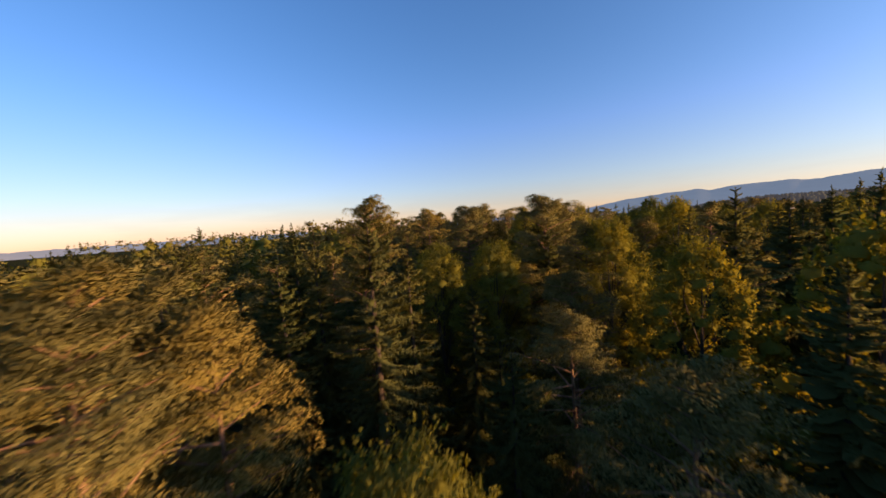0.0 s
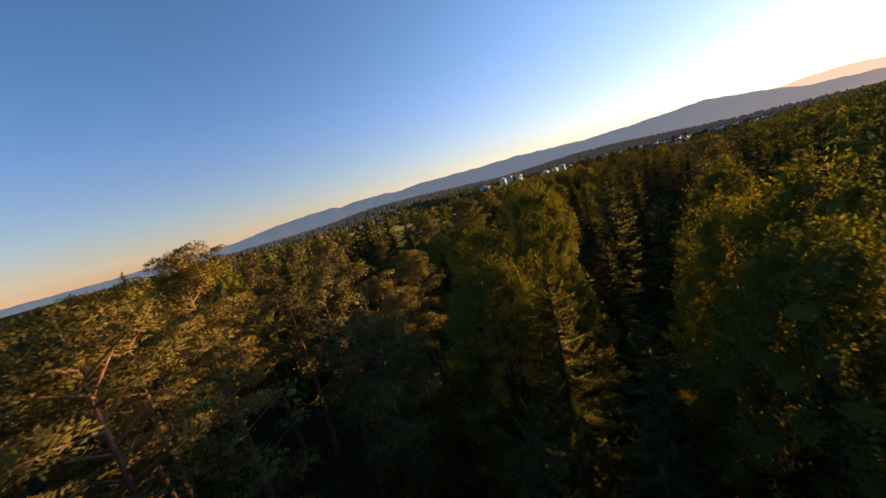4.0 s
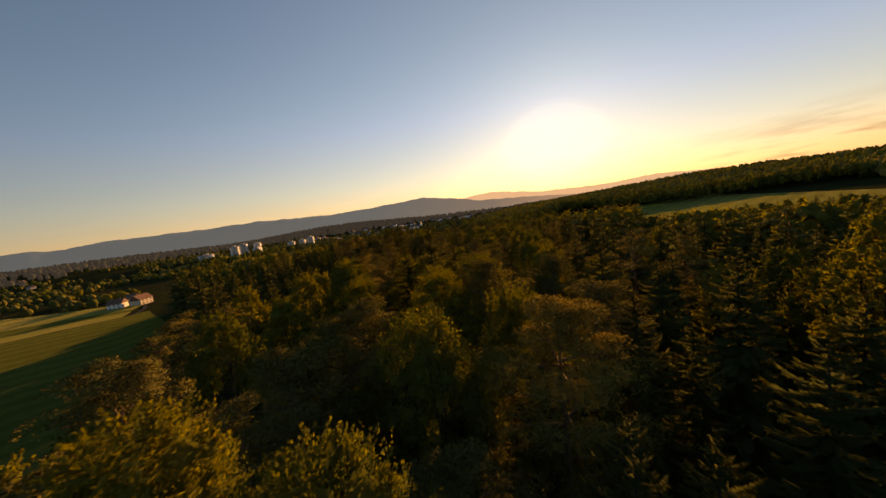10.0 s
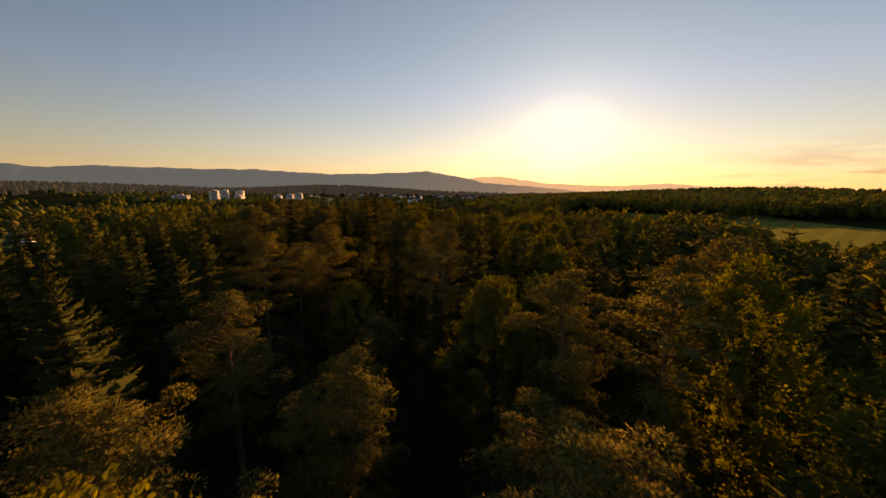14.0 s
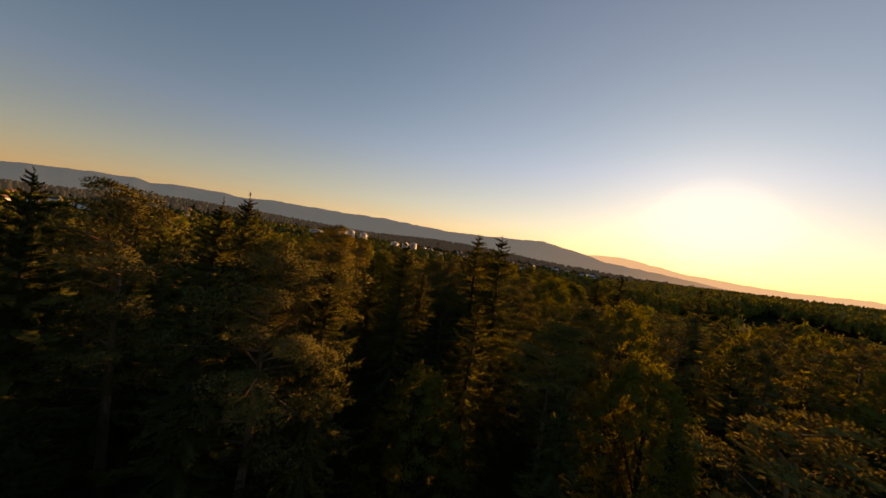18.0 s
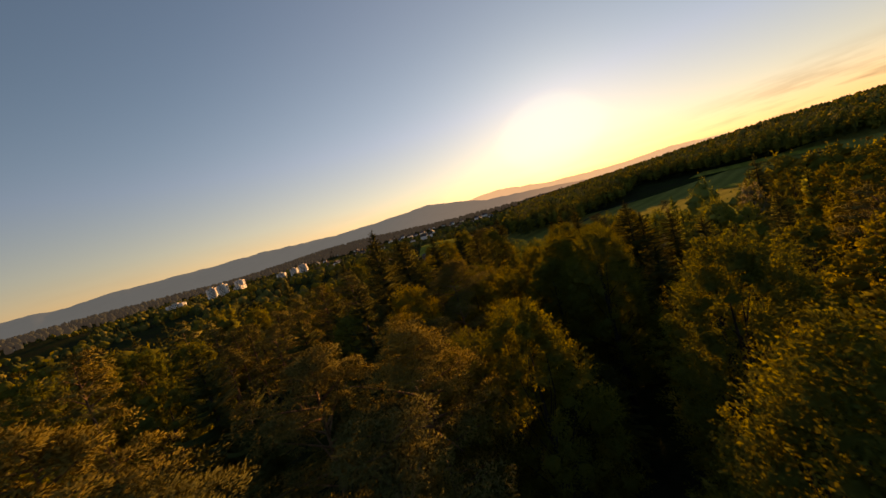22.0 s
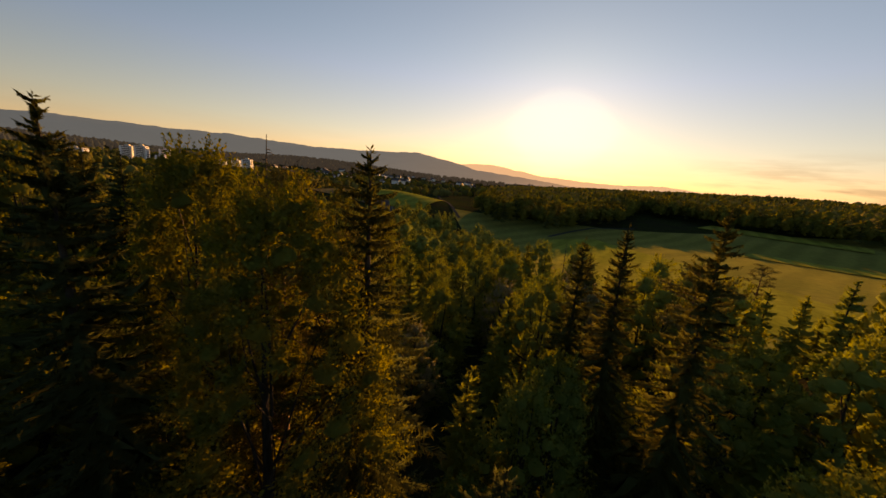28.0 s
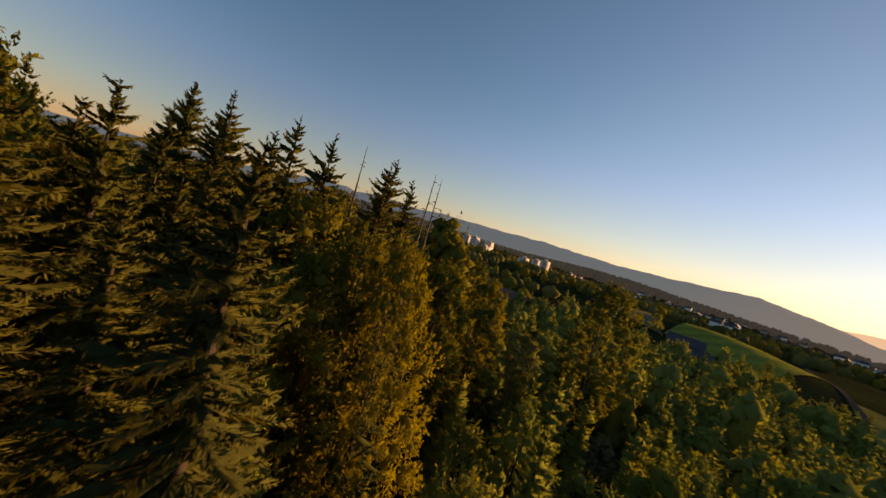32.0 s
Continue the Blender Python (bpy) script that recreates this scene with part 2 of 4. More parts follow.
PLOUGHED = material("ploughed_brown_field", field_build((0.17, 0.10, 0.06), (0.2, 0.13, 0.075), 0.12, 0.9))


def plain_build(tone, amount=0.25, scale=0.8, rough=0.8, spec=0.3):
    def build(n, l):
        f = noise_of(n, l, scale, 5.0)
        lo, hi = tuple(v * (1 - amount) for v in tone), tuple(v * (1 + amount) for v in tone)
        return surface(n, l, ramp(n, l, f, (0.3, lo), (0.7, hi)), rough, spec, f, 0.02)

    return build


ASPHALT = material("grey_lane", plain_build((0.06, 0.056, 0.05), 0.25, 0.8, 1.0, 0.0))
RENDER_WHITE = material("white_render", plain_build((0.72, 0.70, 0.66), 0.08))
RENDER_CREAM = material("cream_render", plain_build((0.55, 0.48, 0.38), 0.1))
ROOF_TILE = material("brown_roof_tiles", plain_build((0.17, 0.085, 0.055), 0.35, 1.5))
ROOF_DARK = material("dark_slate_roof", plain_build((0.05, 0.05, 0.055), 0.3, 1.5, 0.6))
TIMBER = material("weathered_timber", plain_build((0.13, 0.085, 0.055), 0.35, 1.2))
CONCRETE = material("grey_concrete", plain_build((0.36, 0.35, 0.34), 0.15))
PANE = material("dark_window_glass", lambda n, l: surface(n, l, (0.03, 0.035, 0.04), 0.08, 0.6))
LAKE = material("still_lake_water", lambda n, l: surface(n, l, (0.05, 0.06, 0.07), 0.12, 1.0, noise_of(n, l, 0.02), 0.4))


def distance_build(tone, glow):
    """Hills so far off that the air lies before them: their own dark woods, and the light of the air painted on as
    emission that varies along x.
    """

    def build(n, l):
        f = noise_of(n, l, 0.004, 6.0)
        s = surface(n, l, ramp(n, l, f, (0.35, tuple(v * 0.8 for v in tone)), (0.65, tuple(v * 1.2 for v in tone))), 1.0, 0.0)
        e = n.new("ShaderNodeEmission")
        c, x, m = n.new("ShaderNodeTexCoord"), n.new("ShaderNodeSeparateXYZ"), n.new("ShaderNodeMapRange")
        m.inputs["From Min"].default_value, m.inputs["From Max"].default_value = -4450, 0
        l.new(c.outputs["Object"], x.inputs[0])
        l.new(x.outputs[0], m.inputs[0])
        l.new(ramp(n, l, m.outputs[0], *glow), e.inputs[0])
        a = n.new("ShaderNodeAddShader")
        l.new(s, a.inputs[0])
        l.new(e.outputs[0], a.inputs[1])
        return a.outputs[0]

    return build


RIDGE = material("far_wooded_ridge_haze_glow", distance_build((0.03, 0.035, 0.035), RIDGE_HAZE))
# the rise's woods emit a little too, as painted haze
RISE = material("far_rise_woods_haze_glow", distance_build((0.032, 0.038, 0.026), ((0.0, (0.012, 0.017, 0.024)), (1.0, (0.02, 0.02, 0.02)))))
RIDGE_SUN = material("far_ridge_sun_haze_glow", distance_build((0.03, 0.035, 0.035), RIDGE_SUN_HAZE))


# ---- mesh helpers ----
def mesh_of(name, verts, faces, mats, which=None, smooth=False, normals=None):
    """A mesh from arrays: verts (n, 3), faces a list of (m, k) arrays; which: a material index for each face; normals: soft ones for foliage."""
    me = bpy.data.meshes.new(name)
    faces = [np.asarray(f, np.int32) for f in (faces if isinstance(faces, list) else [faces])]
    counts = np.concatenate([np.full(len(f), f.shape[1], np.int32) for f in faces])
    loops = np.concatenate([f.ravel() for f in faces])
    me.vertices.add(len(verts))
    me.vertices.foreach_set("co", np.asarray(verts, np.float32).ravel())
    me.loops.add(len(loops))
    me.loops.foreach_set("vertex_index", loops)
    me.polygons.add(len(counts))
    me.polygons.foreach_set("loop_start", np.r_[0, np.cumsum(counts)[:-1]].astype(np.int32))
    for m in mats if isinstance(mats, (list, tuple)) else [mats]:
        me.materials.append(m)
    if which is not None:
        me.polygons.foreach_set("material_index", np.asarray(which, np.int32))
    me.polygons.foreach_set("use_smooth", np.full(len(counts), smooth))
    me.update(calc_edges=True)
    if normals is not None:
        me.normals_split_custom_set_from_vertices(normals)
    return me


def part(name, me, parent, label=""):
    ob = new(name, me)
    ob.parent = parent
    return tagged(ob, label)


def bm_mesh(name, bm, mat):
    me = bpy.data.meshes.new(name)
    bm.to_mesh(me)
    bm.free()
    me.materials.append(mat)
    return me


def diamonds(p, way, side, length, width):
    """Sprays: a pointed leaf from each p, along way, as wide as width across side."""
    length, width = np.asarray(length)[:, None], np.asarray(width)[:, None]
    mid = p + way * length * 0.45
    v = np.stack([p, mid + side * width / 2, p + way * length, mid - side * width / 2], 1).reshape(-1, 3)
    return v, np.arange(len(p) * 4, dtype=np.int32).reshape(-1, 4)


def unit(v):
    return v / (np.linalg.norm(v, axis=-1, keepdims=True) + 1e-9)


def tube(points, radii, sides=6):
    """A tapered tube through points, closed at its tip."""
    points, radii = np.asarray(points, float), np.asarray(radii, float)
    way = unit(np.gradient(points, axis=0))
    ref = np.where(np.abs(way[:, 2:3]) > 0.9, [[1.0, 0, 0]], [[0, 0, 1.0]])
    a = unit(np.cross(way, ref))
    b = np.cross(way, a)
    t = np.linspace(0, 2 * math.pi, sides, endpoint=False)
    ring = a[:, None] * np.cos(t)[None, :, None] + b[:, None] * np.sin(t)[None, :, None]
    v = (points[:, None] + ring * radii[:, None, None]).reshape(-1, 3)
    i, j = np.meshgrid(np.arange(len(points) - 1), np.arange(sides), indexing="ij")
    f = np.stack([i * sides + j, i * sides + (j + 1) % sides, (i + 1) * sides + (j + 1) % sides, (i + 1) * sides + j], -1).reshape(-1, 4)
    return v, f


def grid_faces(rows, cols, wrap):
    i, j = np.meshgrid(np.arange(rows - 1), np.arange(cols if wrap else cols - 1), indexing="ij")
    return np.stack([i * cols + j, (i + 1) * cols + j, (i + 1) * cols + (j + 1) % cols, i * cols + (j + 1) % cols], -1).reshape(-1, 4)


def joined(pieces):
    vs, fs, n = [], [], 0
    for v, f in pieces:
        vs.append(v)
        fs.append(f + n)
        n += len(v)
    return np.concatenate(vs), np.concatenate(fs)


def softened(pieces):
    """Foliage joined, with a normal for each vertex, and each face turned to its normals' side."""
    v, f = joined([p[:2] for p in pieces])
    n = unit(np.concatenate([p[2] for p in pieces]))
    own = np.cross(v[f[:, 2]] - v[f[:, 0]], v[f[:, 3]] - v[f[:, 1]])
    back = np.einsum("ij,ij->i", own, n[f].mean(1)) < 0
    f = np.where(back[:, None], f[:, ::-1], f)
    return v, f, n


# ---- trees: each kind at several finenesses ----
def core(rng, centre, radius, flat, sides, rings, lean):
    """The dense inside of a tuft or lobe: a small uneven lump of foliage."""
    u = np.linspace(-0.995, 0.995, rings)
    pts = np.stack([np.zeros(rings), np.zeros(rings), u * radius * flat], -1) + centre
    v, f = tube(pts, radius * np.sqrt(np.maximum(0.002, 1 - u * u)), sides)
    return v + rng.normal(0, radius * 0.13, v.shape), f, unit(v - centre) * 0.6 + lean


def spruce_shape(rng, h, whorls, per, stations, spread, base=0.3, ragged=0.3, wide=1.0):
    """Tiers of drooping, feathered boughs with hanging twigs, dense near the trunk, and a ragged top."""
    trunk = [tube([(0, 0, 0), (rng.normal(0, 0.05), 0, h * 0.5), (0, 0, h * 0.9), (0, 0, h * 0.985)], [h * 0.013 + 0.05, h * 0.009 + 0.03, 0.05, 0.01], 7 if stations > 4 else 4)]
    ps, ways, sides, ls, ws, skirts = [], [], [], [], [], []
    up = np.array([0, 0, 1.0])
    taper, lop = rng.uniform(0.42, 0.54), rng.uniform(0, 6.28)
    full = lambda u: min((spread - 0.25) * max(0.0, 1 - u) ** (taper + 0.1) * (0.8 + 0.2 * min(1, u / 0.15)), 0.44 * h * (1 - base) * (1 - u)) + 0.22
    thin = (0.055 + 0.5 / stations) * wide * min(1.0, h / 18)

    def add(p, w, side, length, width):
        for box_, v in ((ps, p), (ways, w), (sides, side), (ls, length), (ws, width)):
            box_.append(v)

    for k in range(whorls):
        u = 1 - (1 - (k + rng.uniform(0, 0.7)) / whorls) ** 1.05
        z = h * (base + (0.97 - base) * u)
        reach, turn = full(u) * rng.uniform(0.8, 1.12), rng.uniform(0, 6.28)
        star, gap = [], h * (0.97 - base) / whorls
        for b in range(per):
            a = turn + 6.283 * b / per + rng.normal(0, 0.2)
            r = reach * rng.uniform(1 - ragged * 1.7, 1 + ragged) * (1 + 0.14 * math.cos(a - lop))
            out_, across = np.array([math.cos(a), math.sin(a), 0.0]), np.array([-math.sin(a), math.cos(a), 0.0])
            rise = 0.55 * u**2 - 0.14 + rng.normal(0, 0.09)
            s, short = (np.arange(stations) + 0.9) / stations, min(1.0, 0.4 + 0.35 * r)
            zb = z + rng.uniform(-0.6, 0.6) * gap
            lift = lambda s: zb + r * (rise * s - 0.36 * s**2 * (1 - 0.7 * u) + 0.17 * s**4)
            q = out_ * (s * r)[:, None] + up * lift(s)[:, None]
            e = np.linspace(0.12, 0.9, 4 if stations > 3 else 3)  # the bough's own dense mat of twigs
            half = r * (0.06 if stations > 15 else 0.14 if stations > 10 else 0.3 if stations > 3 else 0.36) * np.sin(np.pi * (0.22 + 0.66 * e)) * rng.uniform(0.75, 1.2) * min(1.0, 7 / per)
            spine = out_ * (e * r)[:, None] + up * lift(e)[:, None]
            mat = np.concatenate([spine - across * half[:, None] - up * (0.55 * half + 0.05)[:, None], spine, spine + across * half[:, None] - up * (0.55 * half + 0.05)[:, None]]) + rng.normal(0, 0.035 * r + 0.02, (3 * len(e), 3))
            if stations <= 30:
                skirts.append((mat, grid_faces(3, len(e), False), out_ * 0.55 + up * (0.75 + 0.3 * u) + np.repeat([[-0.5], [0], [0.5]], len(e), 0) * across))
            for sign in (-1, 1):
                w = unit(out_ * 0.75 + across * sign * 0.6 + rng.normal(0, 0.17, (stations, 3)) + up * (-0.25 + 0.5 * u))
                add(q, w, unit(np.cross(w, rng.normal(0, 0.5, (stations, 3)) + up)), ((0.085 if stations > 30 else 0.15 if stations > 10 else 0.22) * r + (0.15 if stations > 30 else 0.2)) * (1.2 - 0.7 * s) * short * rng.uniform(0.7, 1.3, stations), thin * rng.uniform(0.7, 1.3, stations))
            if stations > 3:  # hanging twigs
                w = unit(out_ * 0.3 + rng.normal(0, 0.25, (stations, 3)) - up * 0.8)
                add(q, w, unit(np.cross(w, out_ + rng.normal(0, 0.5, (stations, 3)))), rng.uniform(0.25, 0.7, stations) * short * (0.3 + 0.17 * r), thin * rng.uniform(0.7, 1.2, stations))
            if stations > 10:  # and a fringe below the outer half
                w = unit(across * rng.normal(0, 0.4, (stations, 1)) + rng.normal(0, 0.15, (stations, 3)) - up)
                add(q + out_ * rng.uniform(-0.1, 0.1, (stations, 1)), w, unit(np.cross(w, across + rng.normal(0, 0.6, (stations, 3)))), rng.uniform(0.2, 0.6, stations) * short * (0.25 + 0.14 * r), thin * rng.uniform(0.6, 1.0, stations))
            w = unit(out_[None] + up[None] * (0.02 + 0.7 * u) + rng.normal(0, 0.1, (1, 3)))
            add(q[-1:] - w * 0.15 * r, w, unit(np.cross(w, up[None])), np.array([0.26 * r + 0.15]), np.array([thin * 1.3]))
            deep = (0.28 if stations > 30 else 0.34 if stations > 15 else 0.46 if stations > 3 else 0.6) * rng.uniform(0.7, 1.1)
            star += [out_ * r * deep + up * (lift(deep) - 0.25 * r * deep), (out_ + across * math.pi / per) * reach * (0.08 if stations > 30 else 0.18) + up * (z - 0.1 * reach)]
        n = len(star)
        v = np.array([up * (z + 0.1 * reach)] + star)
        f = np.array([(0, 1 + i, 1 + (i + 1) % n, 1 + (i + 2) % n) for i in range(0, n, 2)], np.int32)
        if stations <= 30:
            skirts.append((v, f, unit(v * np.array([1, 1, 0])) + up * 0.5))
    n = 22 if stations > 3 else 6  # the leader and its whorl
    w = unit(rng.normal(0, 0.55, (n, 3)) + up)
    add(np.outer(rng.uniform(0.945, 0.985, n) * h, up), w, unit(np.cross(w, rng.normal(0, 1, (n, 3)))), rng.uniform(0.3, 0.9, n) * h * (0.014 if stations > 10 else 0.03), np.full(n, thin * 0.9))
    leaf = diamonds(np.concatenate(ps), np.concatenate(ways), np.concatenate(sides), np.concatenate(ls), np.concatenate(ws))
    base_p = np.concatenate(ps)
    soft = unit(base_p * np.array([1, 1, 0]) + np.concatenate(ways) * 0.4) + up * 0.45 + rng.normal(0, 0.14, base_p.shape)
    return joined(trunk), softened([(*leaf, np.repeat(soft, 4, 0))] + skirts)


def clump(rng, centre, radius, count, leaf, flat, upward, wide=0.45, lean=0.0):
    """A tuft on a flattened ball: needles that point out of it."""
    d = unit(rng.normal(0, 1, (count, 3)) + np.array([0, 0, upward]))
    p = centre + d * radius * rng.uniform(0.45, 1.12, (count, 1)) ** 0.5 * np.array([1, 1, flat])
    w = unit(d * np.array([1, 1, 0.8]) + rng.normal(0, 0.5, (count, 3)) + np.array([0, 0, 0.15]))
    side = unit(np.cross(w, rng.normal(0, 1, (count, 3))))
    size = leaf * rng.uniform(0.6, 1.35, count)
    return p, w, side, size, size * wide, unit(d) * 0.5 + lean + rng.normal(0, 0.1, d.shape)


def fineness(count):
    return (6, 5) if count > 50 else (5, 4) if count > 20 else (4, 3)


def leafy(got, cores):
    *card, soft = [np.concatenate(c) for c in zip(*got)]
    return softened([(*diamonds(*card), np.repeat(soft, 4, 0))] + cores)


def pine_shape(rng, h, clumps, count, leaf, spread, base=0.32):
    """A tall bare trunk that bends a little, crooked limbs and flat tufts of needles with gaps between."""
    bend, base = rng.normal(0, 0.35, 2), base + rng.uniform(0.0, 0.22)
    fine = count > 20
    spine = lambda z: np.array([bend[0] * math.sin(z / h * 2.6), bend[1] * math.sin(z / h * 2.1), z])
    wood = [tube([spine(h * s) for s in (0, 0.25, 0.5, 0.7, 0.85, 0.95)], [h * 0.012 + 0.06, h * 0.010 + 0.04, h * 0.008 + 0.03, 0.12, 0.07, 0.02], 7 if fine else 4)]
    got, cores = [], []
    limbs = max(3, clumps // 5)
    for k in range(limbs):
        u = (k + rng.uniform(0, 0.9)) / limbs
        z = h * (base + (0.94 - base) * u**0.8)
        a = k * 2.4 + rng.normal(0, 0.5)
        r = spread * (0.45 + 0.6 * math.sin(math.pi * min(1, 0.2 + 0.72 * u))) * rng.uniform(0.55, 1.1) * (1.0 if u < 0.8 else 0.65)
        out_ = np.array([math.cos(a), math.sin(a), 0.0])
        tilt = rng.uniform(0.05, 0.45) + 0.35 * u
        root = spine(z)
        path = lambda s: root + out_ * r * s + np.array([0, 0, r * (tilt * s - 0.1 * s * s)])
        wood.append(tube([root, path(0.5), path(1.0)], [0.09, 0.05, 0.015], 5 if fine else 3))
        for j in range(max(1, clumps // limbs)):
            s = 1.0 if j == 0 else rng.uniform(0.35, 1.0)
            c = path(s) + np.array([-out_[1], out_[0], 0]) * r * rng.uniform(-0.45, 0.45) * s + np.array([0, 0, rng.uniform(0, 0.3)])
            size = rng.uniform(0.65, 1.25) * spread * (0.24 if fine else 0.33)
            lean = unit(c - spine(h * 0.6)) * 0.7
            got.append(clump(rng, c, size, count, leaf, 0.46, 0.6, 0.3 if fine else 0.42, lean=lean))
            if count < 100:
                cores.append(core(rng, c, size * (0.34 if fine else 0.68), 0.4, *fineness(count), lean))
    for k in range(8 if fine else 2):  # dead stubs on the bare trunk
        a2, zz = rng.uniform(0, 6.28), h * rng.uniform(base * 0.55, base * 1.1)
        wood.append(tube([spine(zz), spine(zz) + np.array([math.cos(a2), math.sin(a2), rng.uniform(-0.2, 0.25)]) * rng.uniform(0.5, 2.0)], [0.04, 0.01], 3))
    got.append(clump(rng, spine(h * 0.94), spread * 0.26, count, leaf, 0.9, 0.9, 0.24 if fine else 0.4, lean=np.array([0, 0, 0.7])))
    return joined(wood), leafy(got, cores)


def broad_shape(rng, h, lobes, count, leaf, spread, base=0.3, peak=0.42, blunt=0.6):
    """A forked trunk under a dense, uneven dome of leafy lobes, with twigs that stand out of them."""
    fork, tall, fine = h * (base + 0.05), h * (1 - base), count > 20
    wood = [tube([(0, 0, 0), (0.05, 0, fork), (rng.normal(0, 0.3), rng.normal(0, 0.3), h * 0.85)], [h * 0.014 + 0.07, h * 0.011 + 0.05, 0.03], 7 if fine else 4)]
    lops, power = rng.uniform(0, 6.28, 3), math.log(0.5) / math.log(peak)
    bulge = lambda a, u: 1 + 0.15 * math.cos(a - lops[0]) + 0.11 * math.cos(2 * a - lops[1] + 5 * u) + 0.09 * math.cos(3 * a + 9 * u - lops[2])
    girth = lambda a, u: spread * max(0.0, math.sin(math.pi * u**power)) ** blunt * bulge(a, u)
    up, got, cores = np.array([0, 0, 1.0]), [], []
    sides, rings = (9, 9) if fine else (6, 5)
    us = np.linspace(0.04, 0.93, rings)
    turn = np.linspace(0, 6.283, sides, endpoint=False)
    inner = np.array([(math.cos(a) * girth(a, u) * 0.6, math.sin(a) * girth(a, u) * 0.6, h * base + u * tall * 0.96) for u in us for a in turn]) + rng.normal(0, 0.03 * spread, (rings * sides, 3))
    if not fine:
        cores.append((inner, grid_faces(rings, sides, True), unit(inner * np.array([1, 1, 0])) + up * np.repeat(us - 0.3, sides)[:, None]))
    for k in range(lobes):
        u = 0.05 + 0.93 * (k + rng.uniform(0.2, 0.8)) / lobes
        a = k * 2.39996 + rng.normal(0, 0.25)
        size = spread * 2.45 / math.sqrt(lobes) * rng.uniform(0.6, 1.3)
        r = girth(a, u) * rng.uniform(0.68, 1.0)
        c = np.array([math.cos(a) * r, math.sin(a) * r, h * base + u * (tall - 0.7 * size)])
        if k % 7 == 3:
            root = np.array([0, 0, fork + max(0, (c[2] - fork)) * rng.uniform(0.35, 0.75)])
            wood.append(tube([root, (root + c) / 2 + rng.normal(0, 0.25, 3), c], [0.07, 0.045, 0.012], 4 if fine else 3))
        lean = unit(np.array([math.cos(a), math.sin(a), 0]) * (1.1 - u) + up * (u - 0.22) * 1.3)
        cores.append(core(rng, c, size * (0.42 if count > 100 else 0.52 if fine else 0.8), 0.75, *fineness(count), lean * 0.6))
        n = max(3, int(count * 0.55))
        d = unit(rng.normal(0, 1, (n, 3)) + lean * 0.35)
        p = c + d * size * rng.uniform(0.42, 1.1, (n, 1)) * np.array([1, 1, 0.85])
        m = count - n  # twigs
        tips = unit(lean + up * 0.35 + rng.normal(0, 0.55, (max(2, m // 12), 3)))
        pick, along = rng.integers(len(tips), size=m), rng.uniform(0.6, 1.5, m)[:, None]
        q = c + tips[pick] * size * along + rng.normal(0, 0.1, (m, 3)) * size * (1.7 - along)
        d, p = np.concatenate([d, unit(tips[pick] + rng.normal(0, 0.4, (m, 3)))]), np.concatenate([p, q])
        face = unit(d + up * 0.35 + rng.normal(0, 0.45, d.shape))
        w = unit(np.cross(face, rng.normal(0, 1, d.shape)) + d * 0.3 - up * 0.25)
        w[n:] = unit(tips[pick] + rng.normal(0, 0.45, (m, 3)))
        long = leaf * rng.uniform(0.6, 1.35, len(d)) * np.where(np.arange(len(d)) < n, 1.0, 1.4)
        got.append((p - w * long[:, None] * 0.5, w, unit(np.cross(face, w)), long, long * np.where(np.arange(len(d)) < n, 0.7, 0.5), d * 0.55 + lean * 0.7 + rng.normal(0, 0.12, d.shape)))
    return joined(wood), leafy(got, cores)


def dead_shape(rng, h):
    """A bare trunk with broken, drooping twigs."""
    wood = [tube([(0, 0, 0), (0.1, 0, h * 0.5), (0.2, 0.1, h)], [h * 0.011 + 0.05, h * 0.007 + 0.03, 0.015], 6)]
    for k in range(54):
        u = rng.uniform(0.4, 0.985)
        a, r = rng.uniform(0, 6.28), (1.02 - u) * h * 0.15 * rng.uniform(0.4, 1.2) + 0.15
        root = np.array([0.2 * u, 0.1 * u, h * u])
        mid = root + np.array([math.cos(a), math.sin(a), 0.05]) * r * 0.6
        wood.append(tube([root, mid, mid + np.array([math.cos(a + 0.3), math.sin(a + 0.3), -0.5]) * r * 0.4], [0.035, 0.02, 0.006], 3))
    return joined(wood), None


SHAPES = {}


def shapes(kind, level, build, mats, count):
    """Meshes for count trees of one kind: (trunk, crown, height, arrays)."""
    for i in range(count):
        rng = np.random.default_rng(abs(hash((len(kind), level, i))) % 100000 + sum(map(ord, kind)))
        h, (wood, crown) = build(rng)
        trunk = mesh_of(kind + "_trunk", wood[0], wood[1], mats[0], smooth=True)
        leaf = mesh_of(kind + "_crown", crown[0], crown[1], mats[1], smooth=True, normals=crown[2]) if crown else None
        SHAPES.setdefault((kind, level), []).append((trunk, leaf, h, wood, crown))


shapes("spruce", 0, lambda g: (26.0, spruce_shape(g, 26.0, 36, 8, 22, 4.4, 0.1)), (BARK, SPRUCE), 5)
shapes("spruce", 1, lambda g: (26.0, spruce_shape(g, 26.0, 32, 7, 11, 4.4, 0.12)), (BARK, SPRUCE), 6)
shapes("spruce", 2, lambda g: (26.0, spruce_shape(g, 26.0, 20, 6, 4, 4.3, 0.16, wide=0.9)), (BARK, SPRUCE), 5)
shapes("spruce", 3, lambda g: (26.0, spruce_shape(g, 26.0, 12, 5, 1, 4.2, 0.3, wide=0.8)), (BARK, SPRUCE), 4)
shapes("pine", 0, lambda g: (26.0, pine_shape(g, 26.0, 150, 210, 0.2, 4.0)), (PINE_BARK, PINE), 5)
shapes("pine", 1, lambda g: (26.0, pine_shape(g, 26.0, 110, 64, 0.3, 4.0)), (PINE_BARK, PINE), 6)
